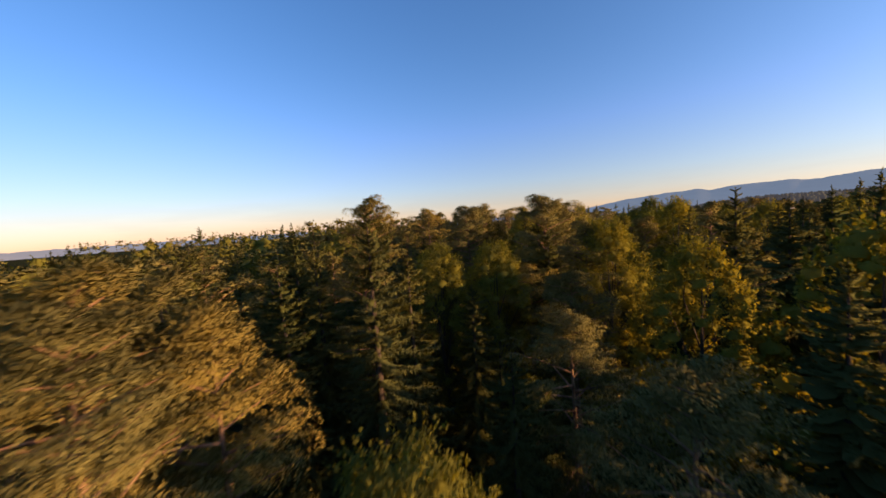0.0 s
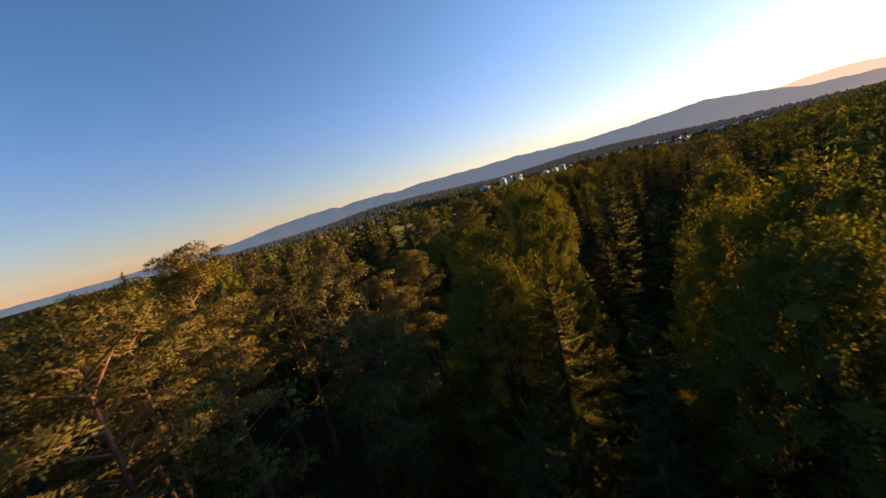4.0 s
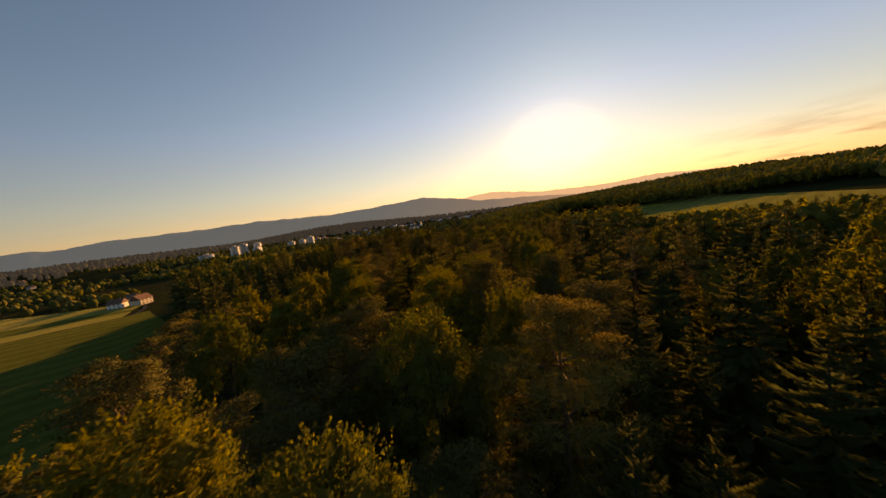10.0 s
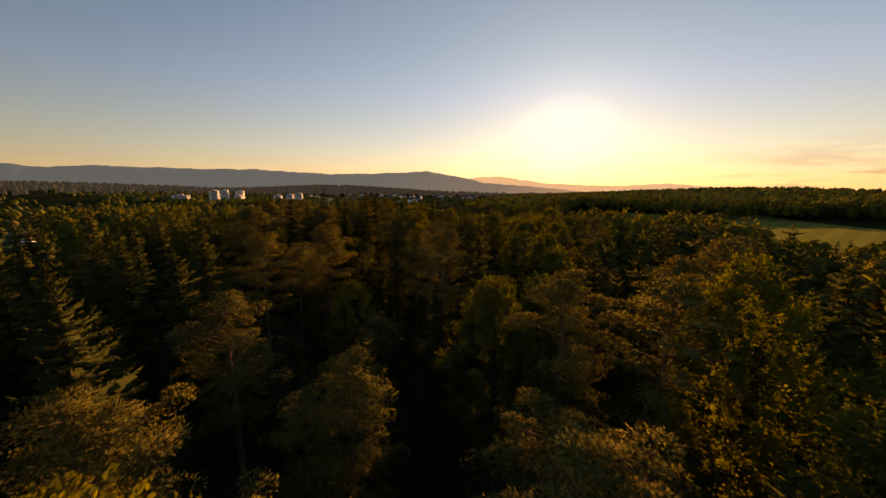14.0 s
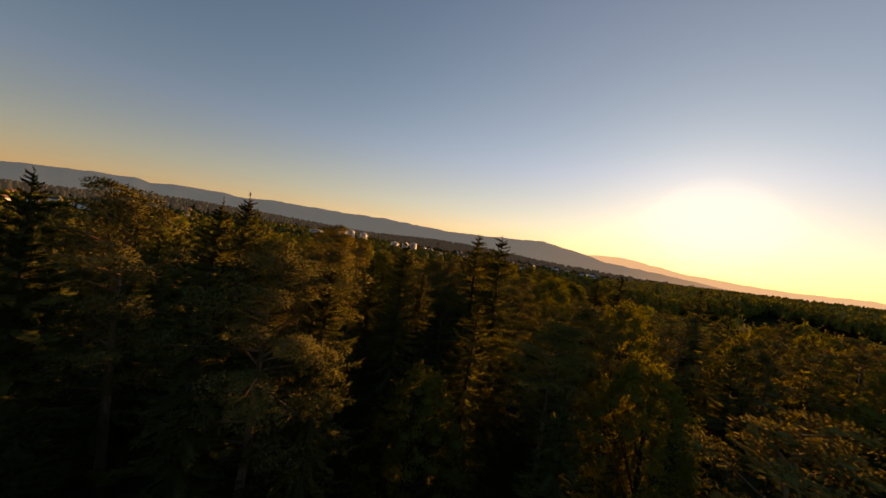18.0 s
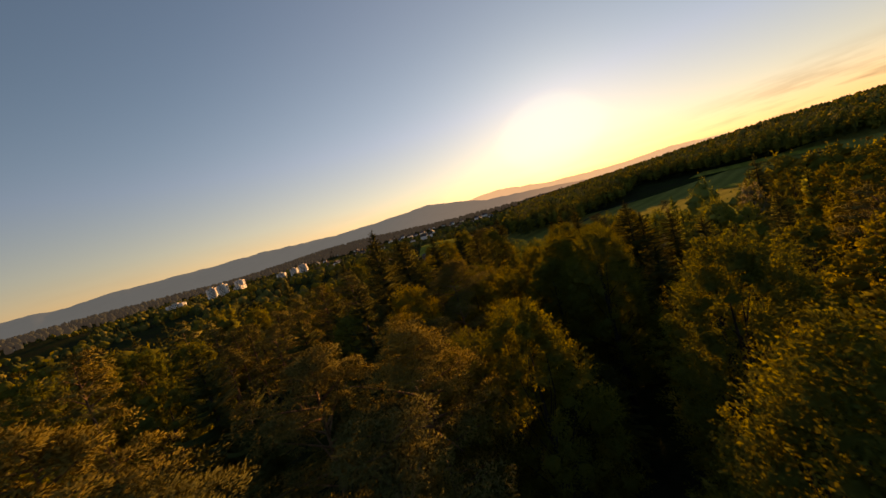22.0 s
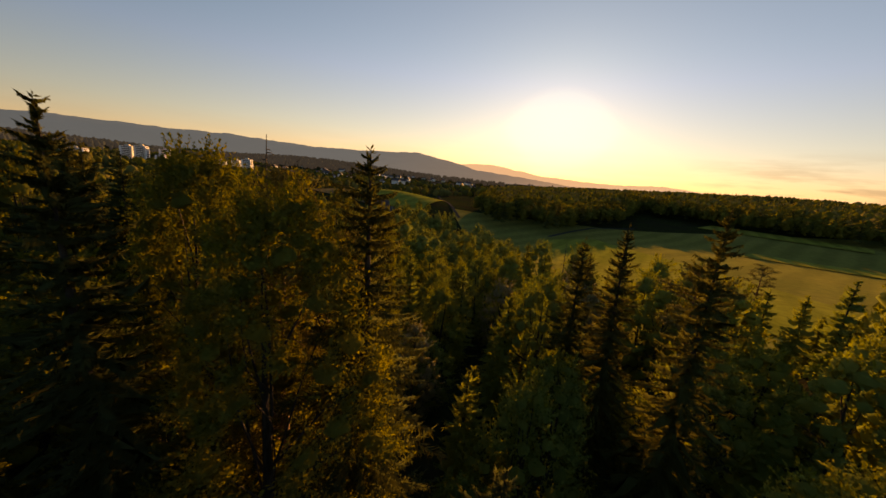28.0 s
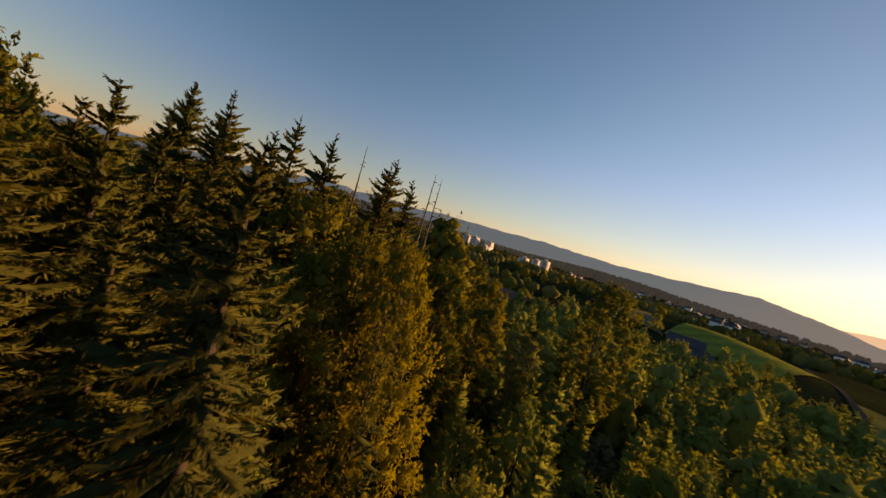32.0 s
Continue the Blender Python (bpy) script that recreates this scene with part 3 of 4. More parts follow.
shapes("pine", 2, lambda g: (26.0, pine_shape(g, 26.0, 44, 13, 0.6, 3.9)), (PINE_BARK, PINE), 5)
shapes("pine", 3, lambda g: (26.0, pine_shape(g, 26.0, 8, 6, 1.0, 3.7, 0.55)), (PINE_BARK, PINE), 4)
shapes("beech", 0, lambda g: (24.0, broad_shape(g, 24.0, 130, 240, 0.17, 4.6, 0.16)), (BARK, LEAVES), 5)
shapes("beech", 1, lambda g: (24.0, broad_shape(g, 24.0, 100, 96, 0.25, 4.5, 0.18)), (BARK, LEAVES), 6)
shapes("beech", 2, lambda g: (24.0, broad_shape(g, 24.0, 48, 18, 0.42, 4.4, 0.2)), (BARK, LEAVES), 5)
shapes("beech", 3, lambda g: (24.0, broad_shape(g, 24.0, 15, 7, 0.75, 4.3, 0.3)), (BARK, LEAVES), 4)
shapes("spruce", 4, lambda g: (26.0, spruce_shape(g, 26.0, 40, 8, 40, 4.5, 0.1, wide=1.0)), (BARK, SPRUCE), 3)
shapes("pine", 4, lambda g: (26.0, pine_shape(g, 26.0, 190, 300, 0.16, 4.0)), (PINE_BARK, PINE), 3)
shapes("beech", 4, lambda g: (24.0, broad_shape(g, 24.0, 150, 480, 0.115, 4.6, 0.16)), (BARK, LEAVES), 3)
shapes("sapling", 0, lambda g: (9.0, broad_shape(g, 9.0, 60, 150, 0.13, 2.6, 0.03, 0.36, 0.68)), (BARK, YOUNG), 5)
shapes("sapling", 1, lambda g: (9.0, broad_shape(g, 9.0, 44, 80, 0.18, 2.6, 0.03, 0.36, 0.68)), (BARK, YOUNG), 5)
shapes("sapling", 2, lambda g: (9.0, broad_shape(g, 9.0, 22, 16, 0.32, 2.6, 0.03, 0.36, 0.68)), (BARK, YOUNG), 5)
shapes("young_spruce", 0, lambda g: (9.0, spruce_shape(g, 9.0, 24, 8, 12, 1.9, 0.03)), (BARK, YOUNG), 4)
shapes("young_spruce", 1, lambda g: (9.0, spruce_shape(g, 9.0, 20, 7, 8, 1.9, 0.03)), (BARK, YOUNG), 4)
shapes("young_spruce", 2, lambda g: (9.0, spruce_shape(g, 9.0, 12, 6, 3, 2.0, 0.05, wide=0.8)), (BARK, YOUNG), 4)
shapes("copper_beech", 0, lambda g: (17.0, broad_shape(g, 17.0, 110, 190, 0.14, 4.0, 0.1)), (BARK, COPPER), 1)
shapes("pale_willow", 0, lambda g: (9.0, broad_shape(g, 9.0, 46, 110, 0.14, 2.3, 0.05)), (BARK, BLEACH), 2)
shapes("dead_spruce", 0, lambda g: (24.0, dead_shape(g, 24.0)), (DEAD_WOOD, None), 3)

WORDS = {
    "spruce": ("tall dark green spruce with drooping boughs, in the forest", "tree", "spruces of the forest"),
    "pine": ("tall pine with a bare orange trunk and tufted crown", "tree", "pines of the forest"),
    "beech": ("broadleaf tree with a domed yellow-green crown, in the forest", "tree", "broadleaf trees of the forest"),
    "sapling": ("young broadleaf tree in dense low regrowth", "tree", "young broadleaf trees of the clearing"),
    "young_spruce": ("young green conifer in dense low regrowth", "tree", "young conifers of the clearing"),
    "copper_beech": ("copper-red beech with a rounded crown beside the spruces", "tree", ""),
    "pale_willow": ("young willow with pale silvery leaves, in low regrowth", "tree", "pale willows of the clearing"),
    "dead_spruce": ("dead bare spruce with bleached, broken twigs", "tree", "dead spruces at the forest's edge"),
}
NAMES = {"spruce": "spruce_tree", "pine": "pine_tree", "beech": "broadleaf_tree", "sapling": "young_broadleaf_tree", "young_spruce": "young_conifer"}
dice = random.Random(7)


def plant(kind, level, x, y, top, fat=1.0, lean=0.0):
    """A tree as one thing: a trunk and a crown, its top at that height."""
    while (kind, level) not in SHAPES:
        level = (level - 1) % 5
    trunk, crown, h, _, _ = dice.choice(SHAPES[kind, level])
    z = float(ground(x, y)) - 0.1
    tree = new(NAMES.get(kind, kind))
    s = (top - z) / h
    w = s**0.55 * fat
    tree.matrix_world = Matrix.LocRotScale((x, y, z), Euler((dice.gauss(0, 0.015) + lean, dice.gauss(0, 0.015), dice.uniform(0, 6.28))), (w, w, s))
    label, category, group = WORDS[kind]
    tagged(tree, label, category, group)
    part("trunk", trunk, tree)
    if crown:
        part("crown", crown, tree)
    return tree


# ---- the ground ----
def bump(x, y, cx, cy, sx, sy=None):
    return np.exp(-(((x - cx) / sx) ** 2 + ((y - cy) / (sy or sx)) ** 2))


def step(v, a, b):
    s = np.clip((v - a) / (b - a), 0, 1)
    return s * s * (3 - 2 * s)


def ground(x, y):
    """The lie of the land: a wooded plateau, meadows below it to the west and north, wooded hills beyond."""
    x, y = np.asarray(x, float), np.asarray(y, float)
    r = np.hypot(x + 200, y - 200)
    z = -26.0 + 4.5 * bump(x, y, -262, 280, 90, 110)
    z = z - 13 * step(-x - 130 * step(y, 150, 230) * step(320 - y, 0, 50), 190, 350) * step(470 - y, -160, 40)
    z = z - 13 * bump(x, y, -190, 590, 230, 150) - 6 * bump(x, y, -60, 270, 110, 90)
    z = z - 10 * step(y, 600, 900) * step(-x, 150, 420)
    z = z + 20 * bump(x, y, 190, 1120, 300, 340) + 10 * bump(x, y, 480, 760, 260, 260)
    z = z + 56 * bump(x, y, -2250, 950, 700, 620)
    z = z + 8 * bump(x, y, -402, 608, 48, 40)
    z = z + 0.8 * np.sin(x * 0.031 + 1.3) * np.sin(y * 0.027)
    far = step(r, 1500, 3000)
    return z * (1 - far) + far * -37.0 + 40 * bump(x, y, -1550, 1950, 560, 420)


radii = np.r_[np.linspace(0.5, 620, 90), 620 * (4800 / 620) ** (np.arange(1, 61) / 60)]
turns = np.linspace(0, 2 * math.pi, 320, endpoint=False)
rr, tt = np.meshgrid(radii, turns, indexing="ij")
gx, gy = -200 + rr * np.cos(tt), 200 + rr * np.sin(tt)
land = new("ground", mesh_of("ground", np.stack([gx, gy, ground(gx, gy)], -1).reshape(-1, 3), grid_faces(len(radii), len(turns), True)[:, ::-1], FLOOR, smooth=True))
tagged(land, "forest floor and rough grass rolling to far hills", "ground", kind="structure")


def patch(name, corners, mat, label, lift=0.25, cells=36):
    """A field laid over the land between four corners."""
    a, b, c, d = [np.array(p, float) for p in corners]
    u, v = np.meshgrid(np.linspace(0, 1, cells), np.linspace(0, 1, cells), indexing="ij")
    u, v = u[..., None], v[..., None]
    p = a * (1 - u) * (1 - v) + b * u * (1 - v) + c * u * v + d * (1 - u) * v
    far = math.hypot(*((a + c) / 2 - np.array([-200, 200])))
    lift = lift + max(0, far - 400) * 0.0012
    z = ground(p[..., 0], p[..., 1]) + lift
    f = grid_faces(cells, cells, False)
    ob = new(name, mesh_of(name, np.concatenate([p, z[..., None]], -1).reshape(-1, 3), f if np.cross(b - a, c - a) < 0 else f[:, ::-1], mat, smooth=True))
    return tagged(ob, label, "field", kind="structure")


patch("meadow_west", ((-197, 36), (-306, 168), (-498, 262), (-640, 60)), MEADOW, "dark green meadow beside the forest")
patch("field_gold_low", ((-592, 108), (-500, 244), (-521, 262), (-646, 134)), RIPE, "strip of golden field in evening light", 0.5)
patch("field_green_strip", ((-646, 134), (-521, 262), (-531, 269), (-728, 160)), MEADOW, "green strip with bushes between golden fields", 0.5)
patch("field_gold_high", ((-728, 160), (-531, 269), (-547, 288), (-1060, 222)), RIPE, "golden field beyond the green strip", 0.5)
patch("valley_meadow", ((-345, 600), (-250, 372), (60, 360), (30, 700)), VALLEY_LIT, "wide green valley meadow below the forest", 0.3, 60)
# sunlight along the forest's edge, laid on as a strip of lighter grass
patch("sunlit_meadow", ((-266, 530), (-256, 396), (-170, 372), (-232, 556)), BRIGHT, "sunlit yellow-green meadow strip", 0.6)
patch("mown_strip", ((-132, 682), (-46, 622), (-32, 644), (-112, 704)), BRIGHT, "bright strip of meadow on the slope", 0.9)
patch("mown_strip_low", ((-150, 560), (-60, 500), (-45, 515), (-135, 580)), BRIGHT, "bright strip of meadow in the valley", 0.8)
patch("hill_meadow", ((-408, 562), (-436, 650), (-362, 642), (-362, 562)), BRIGHT, "bright green meadow on the knoll by the farm", 0.8)
patch("ploughed_field", ((-482, 585), (-450, 618), (-447, 607), (-404, 556)), PLOUGHED, "brown ploughed field on the knoll", 0.8)
patch("far_meadow", ((-830, 590), (-770, 640), (-850, 700), (-910, 640)), BRIGHT, "small meadow before the apartment towers", 0.9)


def lane(points, width, label):
    """A narrow lane that follows the land."""
    p = np.array(points, float)
    t = np.linspace(0, len(p) - 1, 60)
    x, y = np.interp(t, np.arange(len(p)), p[:, 0]), np.interp(t, np.arange(len(p)), p[:, 1])
    for _ in range(6):
        x[1:-1], y[1:-1] = (x[:-2] + 2 * x[1:-1] + x[2:]) / 4, (y[:-2] + 2 * y[1:-1] + y[2:]) / 4
    d = unit(np.stack([np.gradient(x), np.gradient(y)], -1))
    rows = []
    for k in (-0.5, 0.5):
        px, py = x - d[:, 1] * width * k, y + d[:, 0] * width * k
        rows.append(np.stack([px, py, ground(px, py) + 0.4], -1))
    ob = new("road", mesh_of("road", np.concatenate(rows), grid_faces(2, 60, False)[:, ::-1], ASPHALT, smooth=True))
    return tagged(ob, label, "road", kind="structure")


lane(((-575, 300), (-520, 272), (-500, 252), (-512, 225), (-560, 160), (-600, 112)), 3.0, "narrow grey farm lane along the golden field")
lane(((-430, 800), (-385, 690), (-352, 618), (-330, 572)), 2.6, "pale lane between the young trees and the hill wood")
lane(((-262, 548), (-246, 585), (-225, 628), (-190, 650)), 3.0, "pale track along the foot of the wood")
lake_v = []
for d in (2950, 3480):
    for a in np.linspace(-21, -7, 30):
        lake_v.append((-200 + math.sin(radians(a)) * d, 200 + math.cos(radians(a)) * d, -36.2))
tagged(new("water", mesh_of("water", np.array(lake_v), grid_faces(2, 30, False)[:, ::-1], LAKE)), "strip of still lake shining under the low sun", "lake", kind="structure")


# ---- far hills ----
def far_ring(name, mat, az, el, near, crest, label, base=-40.0):
    """Hills that far: a slope up to a wavy crest and down behind it."""
    a = np.linspace(az[0], az[-1], int((az[-1] - az[0]) * 3) + 2)
    e = np.interp(a, az, el)
    wob = np.array([noise.noise(Vector((v * 0.9, crest * 0.01, 0.3))) * 0.10 + noise.noise(Vector((v * 3.1, 0.7, crest * 0.01))) * 0.05 for v in a])
    top = 4 + crest * np.tan(np.radians(e + wob))
    s, c = np.sin(np.radians(a)), np.cos(np.radians(a))
    rings = []
    for d, k in ((near, 0.0), (near + (crest - near) * 0.35, 0.3), (near + (crest - near) * 0.7, 0.72), (crest, 1.0), (crest + 120, 0.8)):
        q = np.array([noise.noise(Vector((v * 0.5, d * 0.004, 2.0))) for v in a]) * 0.08 * k * (1 - k) * 4
        rings.append(np.stack([-200 + s * d, 200 + c * d, base + (top - base) * (k + q)], -1))
    v = np.stack(rings)
    ob = new(name, mesh_of(name, v.reshape(-1, 3), grid_faces(5, len(a), False), mat, smooth=True))
    return tagged(ob, label, "hills", kind="structure")


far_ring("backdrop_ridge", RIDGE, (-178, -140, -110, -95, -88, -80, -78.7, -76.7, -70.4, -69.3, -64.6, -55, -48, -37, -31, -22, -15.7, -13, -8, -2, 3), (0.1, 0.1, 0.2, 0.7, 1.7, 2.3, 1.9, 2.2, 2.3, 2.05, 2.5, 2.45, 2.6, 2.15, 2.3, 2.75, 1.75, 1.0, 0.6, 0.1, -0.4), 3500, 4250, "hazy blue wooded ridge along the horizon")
far_ring("backdrop_far_ridge", RIDGE_SUN, (-24, -14, -10, -3, 6, 14, 18, 24, 40, 70, 120, 182), (0.8, 1.8, 2.0, 0.9, 0.5, 0.8, 0.5, -0.2, -0.4, -0.4, -0.3, 0.1), 4300, 4550, "far hills under the low sun, paled by painted haze")


# ---- the forest ----
AXIS = np.array([(0, 0, 0), (-46, -13, 4), (-99, -3, 4), (-140, 30, 3), (-166, 67, 5), (-183, 109, 4), (-193, 138, 3), (-210, 165, 0.2), (-238, 209, -0.3), (-257, 241, 0.1), (-265, 280, -2.5), (-264, 306, -3), (-270, 330, -8), (-290, 356, -11)], float)


def off_axis(x, y):
    """How far a place lies from the middle line of the forest plan, and that line's height there."""
    a, b = AXIS[:-1], AXIS[1:]
    d = b - a
    t = np.clip(((x - a[:, 0]) * d[:, 0] + (y - a[:, 1]) * d[:, 1]) / (d[:, 0] ** 2 + d[:, 1] ** 2), 0, 1)
    dist = np.hypot(a[:, 0] + t * d[:, 0] - x, a[:, 1] + t * d[:, 1] - y)
    i = dist.argmin()
    return float(dist[i]), float(a[i, 2] + t[i] * d[i, 2])


def cover(x, y):
    """What grows at a place: old forest, young regrowth, loose groves or nothing."""
    west = np.interp(y, (-400, -20, 20, 45, 75, 100, 130, 165, 215, 300, 350, 420), (-460, -420, -290, -206, -203, -216, -246, -305, -388, -430, -420, -350))
    north = np.interp(x, (-350, -323, -310, -279, -266, -257, -249, -238, -190, -110, 60, 300), (560, 522, 484, 442, 418, 394, 386, 380, 380, 372, 376, 420)) + 3 * math.sin(x * 0.21)
    wild = y > (326 + 8 * math.sin(x * 0.06) if x < -263 else 304) and -322 < x < -214 + (y - 330) * 0.2
    if wild:
        return "young" if y < north - 4 else ""
    if -425 < x <= -322 and 392 < y < 560 and y < 528 + (x + 400) * 0.1 and math.hypot(x + 384, y - 552) > 42:
        return "young"
    if x > west and y < (396 if x < -322 else min(north, 420)):
        return "old"
    return ""


def stand(x, y):
    """Which kind stands there, in loose stands."""
    a = noise.noise(Vector((x * 0.021, y * 0.021, 3.3)))
    b = noise.noise(Vector((x * 0.017 + 9, y * 0.017, 7.1)))
    leafy = 0.2 + 0.9 * a + 0.14 * (y > 90) * (y < 140) + 0.22 * (y > 225) + (0.25 if -130 < x < -80 and y > -8 else 0) - (0.42 if 150 < y < 222 else 0) - (0.2 if y < -15 else 0) - (0.6 if 25 < y < 125 and x > np.interp(y, (25, 70, 110, 125), (-128, -158, -176, -180)) else 0)
    v = dice.random()
    if v < leafy:
        return "beech"
    return "pine" if dice.random() < 0.36 + 1.1 * b + (0.25 if y < 20 else -0.45 if y < 140 and x > -170 + max(0, y - 70) * -0.4 else -0.1 if 60 < y < 110 else 0) else "spruce"


# single trees that stand out: where they stand and how high they reach
STANDING = []
STANDING += [('pine', *p) for p in ((-26.1, -20.5, -2.3, 1), (-32, -2, -4.5, 1), (-54.8, 17.4, -7.8, 1), (-43.6, -31.8, 5.3, 1), (-39.8, -18.5, -4.3, 1), (-83.6, 7.5, -1.0, 1), (-86.1, -51.2, -0.9, 1), (-147.2, -29.9, -0.8, 1), (-161, -23.4, -2.0, 1), (-146.5, -38.5, 0.1, 1), (-136.4, -6.8, -0.7, 1), (-171, -16, 6.5, 1), (-245, -84, 6.0, 1), (-170.9, 72.5, -2.2, 1), (-172, 57, -2.4, 1), (-167.8, 60.6, -2.4, 1), (-189.5, 99.1, -1.0, 1), (-179.6, 97.2, -4.8, 1), (-179.4, 70.9, -0.5, 1), (-172, 111.8, -1.4, 1), (-175, 102, 0.3, 1), (-188, 105.7, 0.1, 1), (-210, 137.9, -0.3, 1), (-190.6, 148.8, -3.1, 1), (-175.2, 134.3, -2.7, 1), (-234.8, 179.5, -2.6, 1), (-235.2, 186.3, -5.9, 1), (-218.8, 194.4, -3.4, 1), (-258.6, 215, -2.1, 1),)]
STANDING += [('pine', *p) for p in ((-282.8, 232.7, -0.5, 1), (-281.8, 240.2, -1.5, 1), (-236.4, 229.2, -3.3, 1), (-266.4, 244.8, -3.3, 1), (-248.8, 239.1, -4.4, 1), (-263.9, 254.1, -3.2, 1), (-306, 260, -1.8, 1), (-268, 273.1, -3.4, 1), (-221.9, 394.7, -16.2, 1),)]
STANDING += [('spruce', *p) for p in ((-38, -65.5, 3.0, 1), (-68.5, -48.7, 4.7, 1), (-70.4, -11.5, -2.5, 1), (-104, 5.7, -1.2, 1), (-226, -43, 7.0, 1), (-191.5, 127.1, 4.8, 1), (-162, 88.2, -6.2, 1), (-166.7, 68.6, -4.1, 1), (-156.7, 86, -1.6, 1), (-152.9, 85.2, -2.4, 1), (-148.8, 80.5, -2.7, 1), (-159, 93.5, -0.7, 1), (-169.5, 108.8, -1.3, 1), (-169.9, 96.3, -3.2, 1), (-166, 110.5, -4.3, 1), (-201, 139.2, 1.2, 1), (-196.3, 147.1, -3.2, 1), (-188.5, 130.5, 0.5, 1), (-222, 189.2, -5.9, 1), (-219.2, 188.9, -5.5, 1), (-244.8, 208.5, -2.3, 1), (-226, 192.8, -6.0, 1), (-242.4, 220.5, -4.3, 1), (-247.8, 228.9, 1.3, 1.25), (-245.9, 230.7, 1.5, 1.25), (-247.9, 217.6, -1.4, 1), (-255.7, 221.8, -2.8, 1), (-238.6, 254.9, -0.7, 1), (-228.5, 262.7, -0.8, 1),)]
STANDING += [('spruce', *p) for p in ((-276.1, 274.1, 0.9, 1), (-283.5, 286, 2.2, 1), (-281, 291, -0.1, 1), (-284.5, 294.4, 0.0, 1), (-268.9, 286.3, -1.8, 1), (-278.4, 294.8, -1.3, 1), (-258.1, 296.7, -3.9, 1), (-261.4, 342.1, -8.1, 0.75), (-330.6, 345.5, -3.8, 1), (-321.8, 350.7, -5.0, 1), (-318.9, 355.8, -5.6, 1), (-337.8, 347.2, -2.8, 1), (-272.7, 327, -3.1, 1.2), (-281.9, 320.6, -2.5, 1), )]
STANDING += [('beech', *p) for p in ((-64.3, 7.9, -6.6, 1), (-114.4, 9.7, 0.8, 1), (-74.9, -5.2, -1.2, 1), (-98, 14.1, 0.0, 1), (-107.3, 36.1, -0.1, 1), (-149.2, 70.5, -3.2, 1), (-117, 19.1, -1.8, 1), (-144, 38.5, -0.5, 1), (-117.9, 0.4, -8.2, 1), (-163.5, 75.8, -2.4, 1), (-228, 129, -2.9, 1), (-152.6, 70.6, -4.6, 1), (-185.6, 114.2, -0.1, 1), (-181.9, 101.9, -0.4, 1), (-207.9, 107.3, -1.7, 1), (-208.7, 132, -0.8, 1), (-204.9, 146.2, -2.8, 1), (-232.9, 189, -13.4, 1), (-201.9, 176.3, -5.4, 1), (-180.3, 163.9, -2.0, 1), (-184.1, 172.4, -1.6, 1), (-222.4, 182.2, -9.3, 1), (-202.6, 211.2, -2.6, 1), (-259.8, 257.7, -4.6, 1), (-251.4, 251.5, -4.1, 1), (-282.1, 246.9, -4.1, 1), (-267.5, 280.8, -6.0, 1), (-259.4, 277.8, -6.6, 1), (-250.2, 259.5, -3.7, 1), (-261.6, 285.3, -6.2, 1),)]
STANDING += [('beech', *p) for p in ((-265.5, 290.1, -9.5, 1), (-258, 289, -4.5, 1), (-254.8, 275.1, -4.3, 1), (-291.8, 349.0, -13.8, 1), (-283.6, 326, -3.9, 1), (-275.9, 333.8, -6.9, 0.34),)]
STANDING += [('dead_spruce', *p) for p in ((-166.9, -51.3, -8.5, 1), (-130.6, -32.3, -2.8, 1), (-121.3, -0.8, -1.8, 1),)]
STANDING += [('copper_beech', *p) for p in ((-284.7, 342.2, -12.5, 1),)]
STANDING += [('pine', *p) for p in ((-3.6, -13.5, -0.8, 0.75), (-7.6, -17.4, -0.8, 0.75), (-7, -13.3, -1.8, 0.8), (-5.5, -16.1, 0.0, 1), (-14.6, 3.3, -5.0, 1), (-46.5, -7.1, 3.5, 1), (-37.5, -7.4, -3.0, 1), (-57.5, -5.8, 2.5, 1), (-56, -20.6, 3.4, 1), (-120.3, -18.4, 4.6, 1), (-109.5, -22.3, 4.3, 1), (-98.3, -24.7, 3.3, 1), (-95.3, -30.6, 4.7, 1), (-92.4, -31.1, 4.8, 1), (-103.7, -32, 5.2, 1), (-126.7, -14, 6.2, 1), (-111.3, -17.2, 4.3, 1), (-148.4, 1.1, 2.6, 1),)]
STANDING += [('spruce', *p) for p in ((-19.3, -23, -1.5, 1), (-25.5, -25.5, -1.0, 1), (-25.8, -15.4, -2.0, 1), (-36.3, -16.9, -0.3, 1), (-40.5, 11.2, 1.8, 1), (-28, -10.7, -5.3, 1), (-42.1, -17.6, -4.4, 1), (-64.6, -22, 2.9, 1), (-99.2, -1.5, -3.5, 1),)]
STANDING += [('beech', *p) for p in ((-6.9, -4.9, -5.7, 1), (-36.3, -10.7, -2.3, 1), (-32, -14.6, -2.2, 1), (-78.8, -3.7, 2.3, 0.58), (-86, 13.9, 2.0, 1), (-111.4, 12.8, 3.2, 1), (-109.9, 5.8, -0.8, 1), (-95.1, 17.2, 1.1, 1), (-93.4, 9.4, -0.4, 1),)]
STANDING += [('pine', *p) for p in ((-157, 49.6, -2.6, 1), (-175.3, 46.8, 1.8, 1), (-154.1, 52.7, -4.8, 1), (-158.8, 38, 1.6, 1), (-169.9, 61.8, -2.2, 1), (-200.8, 96.1, -0.3, 1), (-190, 103.9, -0.7, 1), (-181.3, 117.6, 0.2, 1),)]
STANDING += [('beech', *p) for p in ((-144.4, 50, -1.0, 1), (-175.6, 80.2, -0.4, 1), (-180.8, 90.7, -0.9, 1), (-186.4, 89.4, 0.7, 1), (-177.2, 108.3, -1.0, 1), (-215.4, 128.2, -1.6, 1),)]
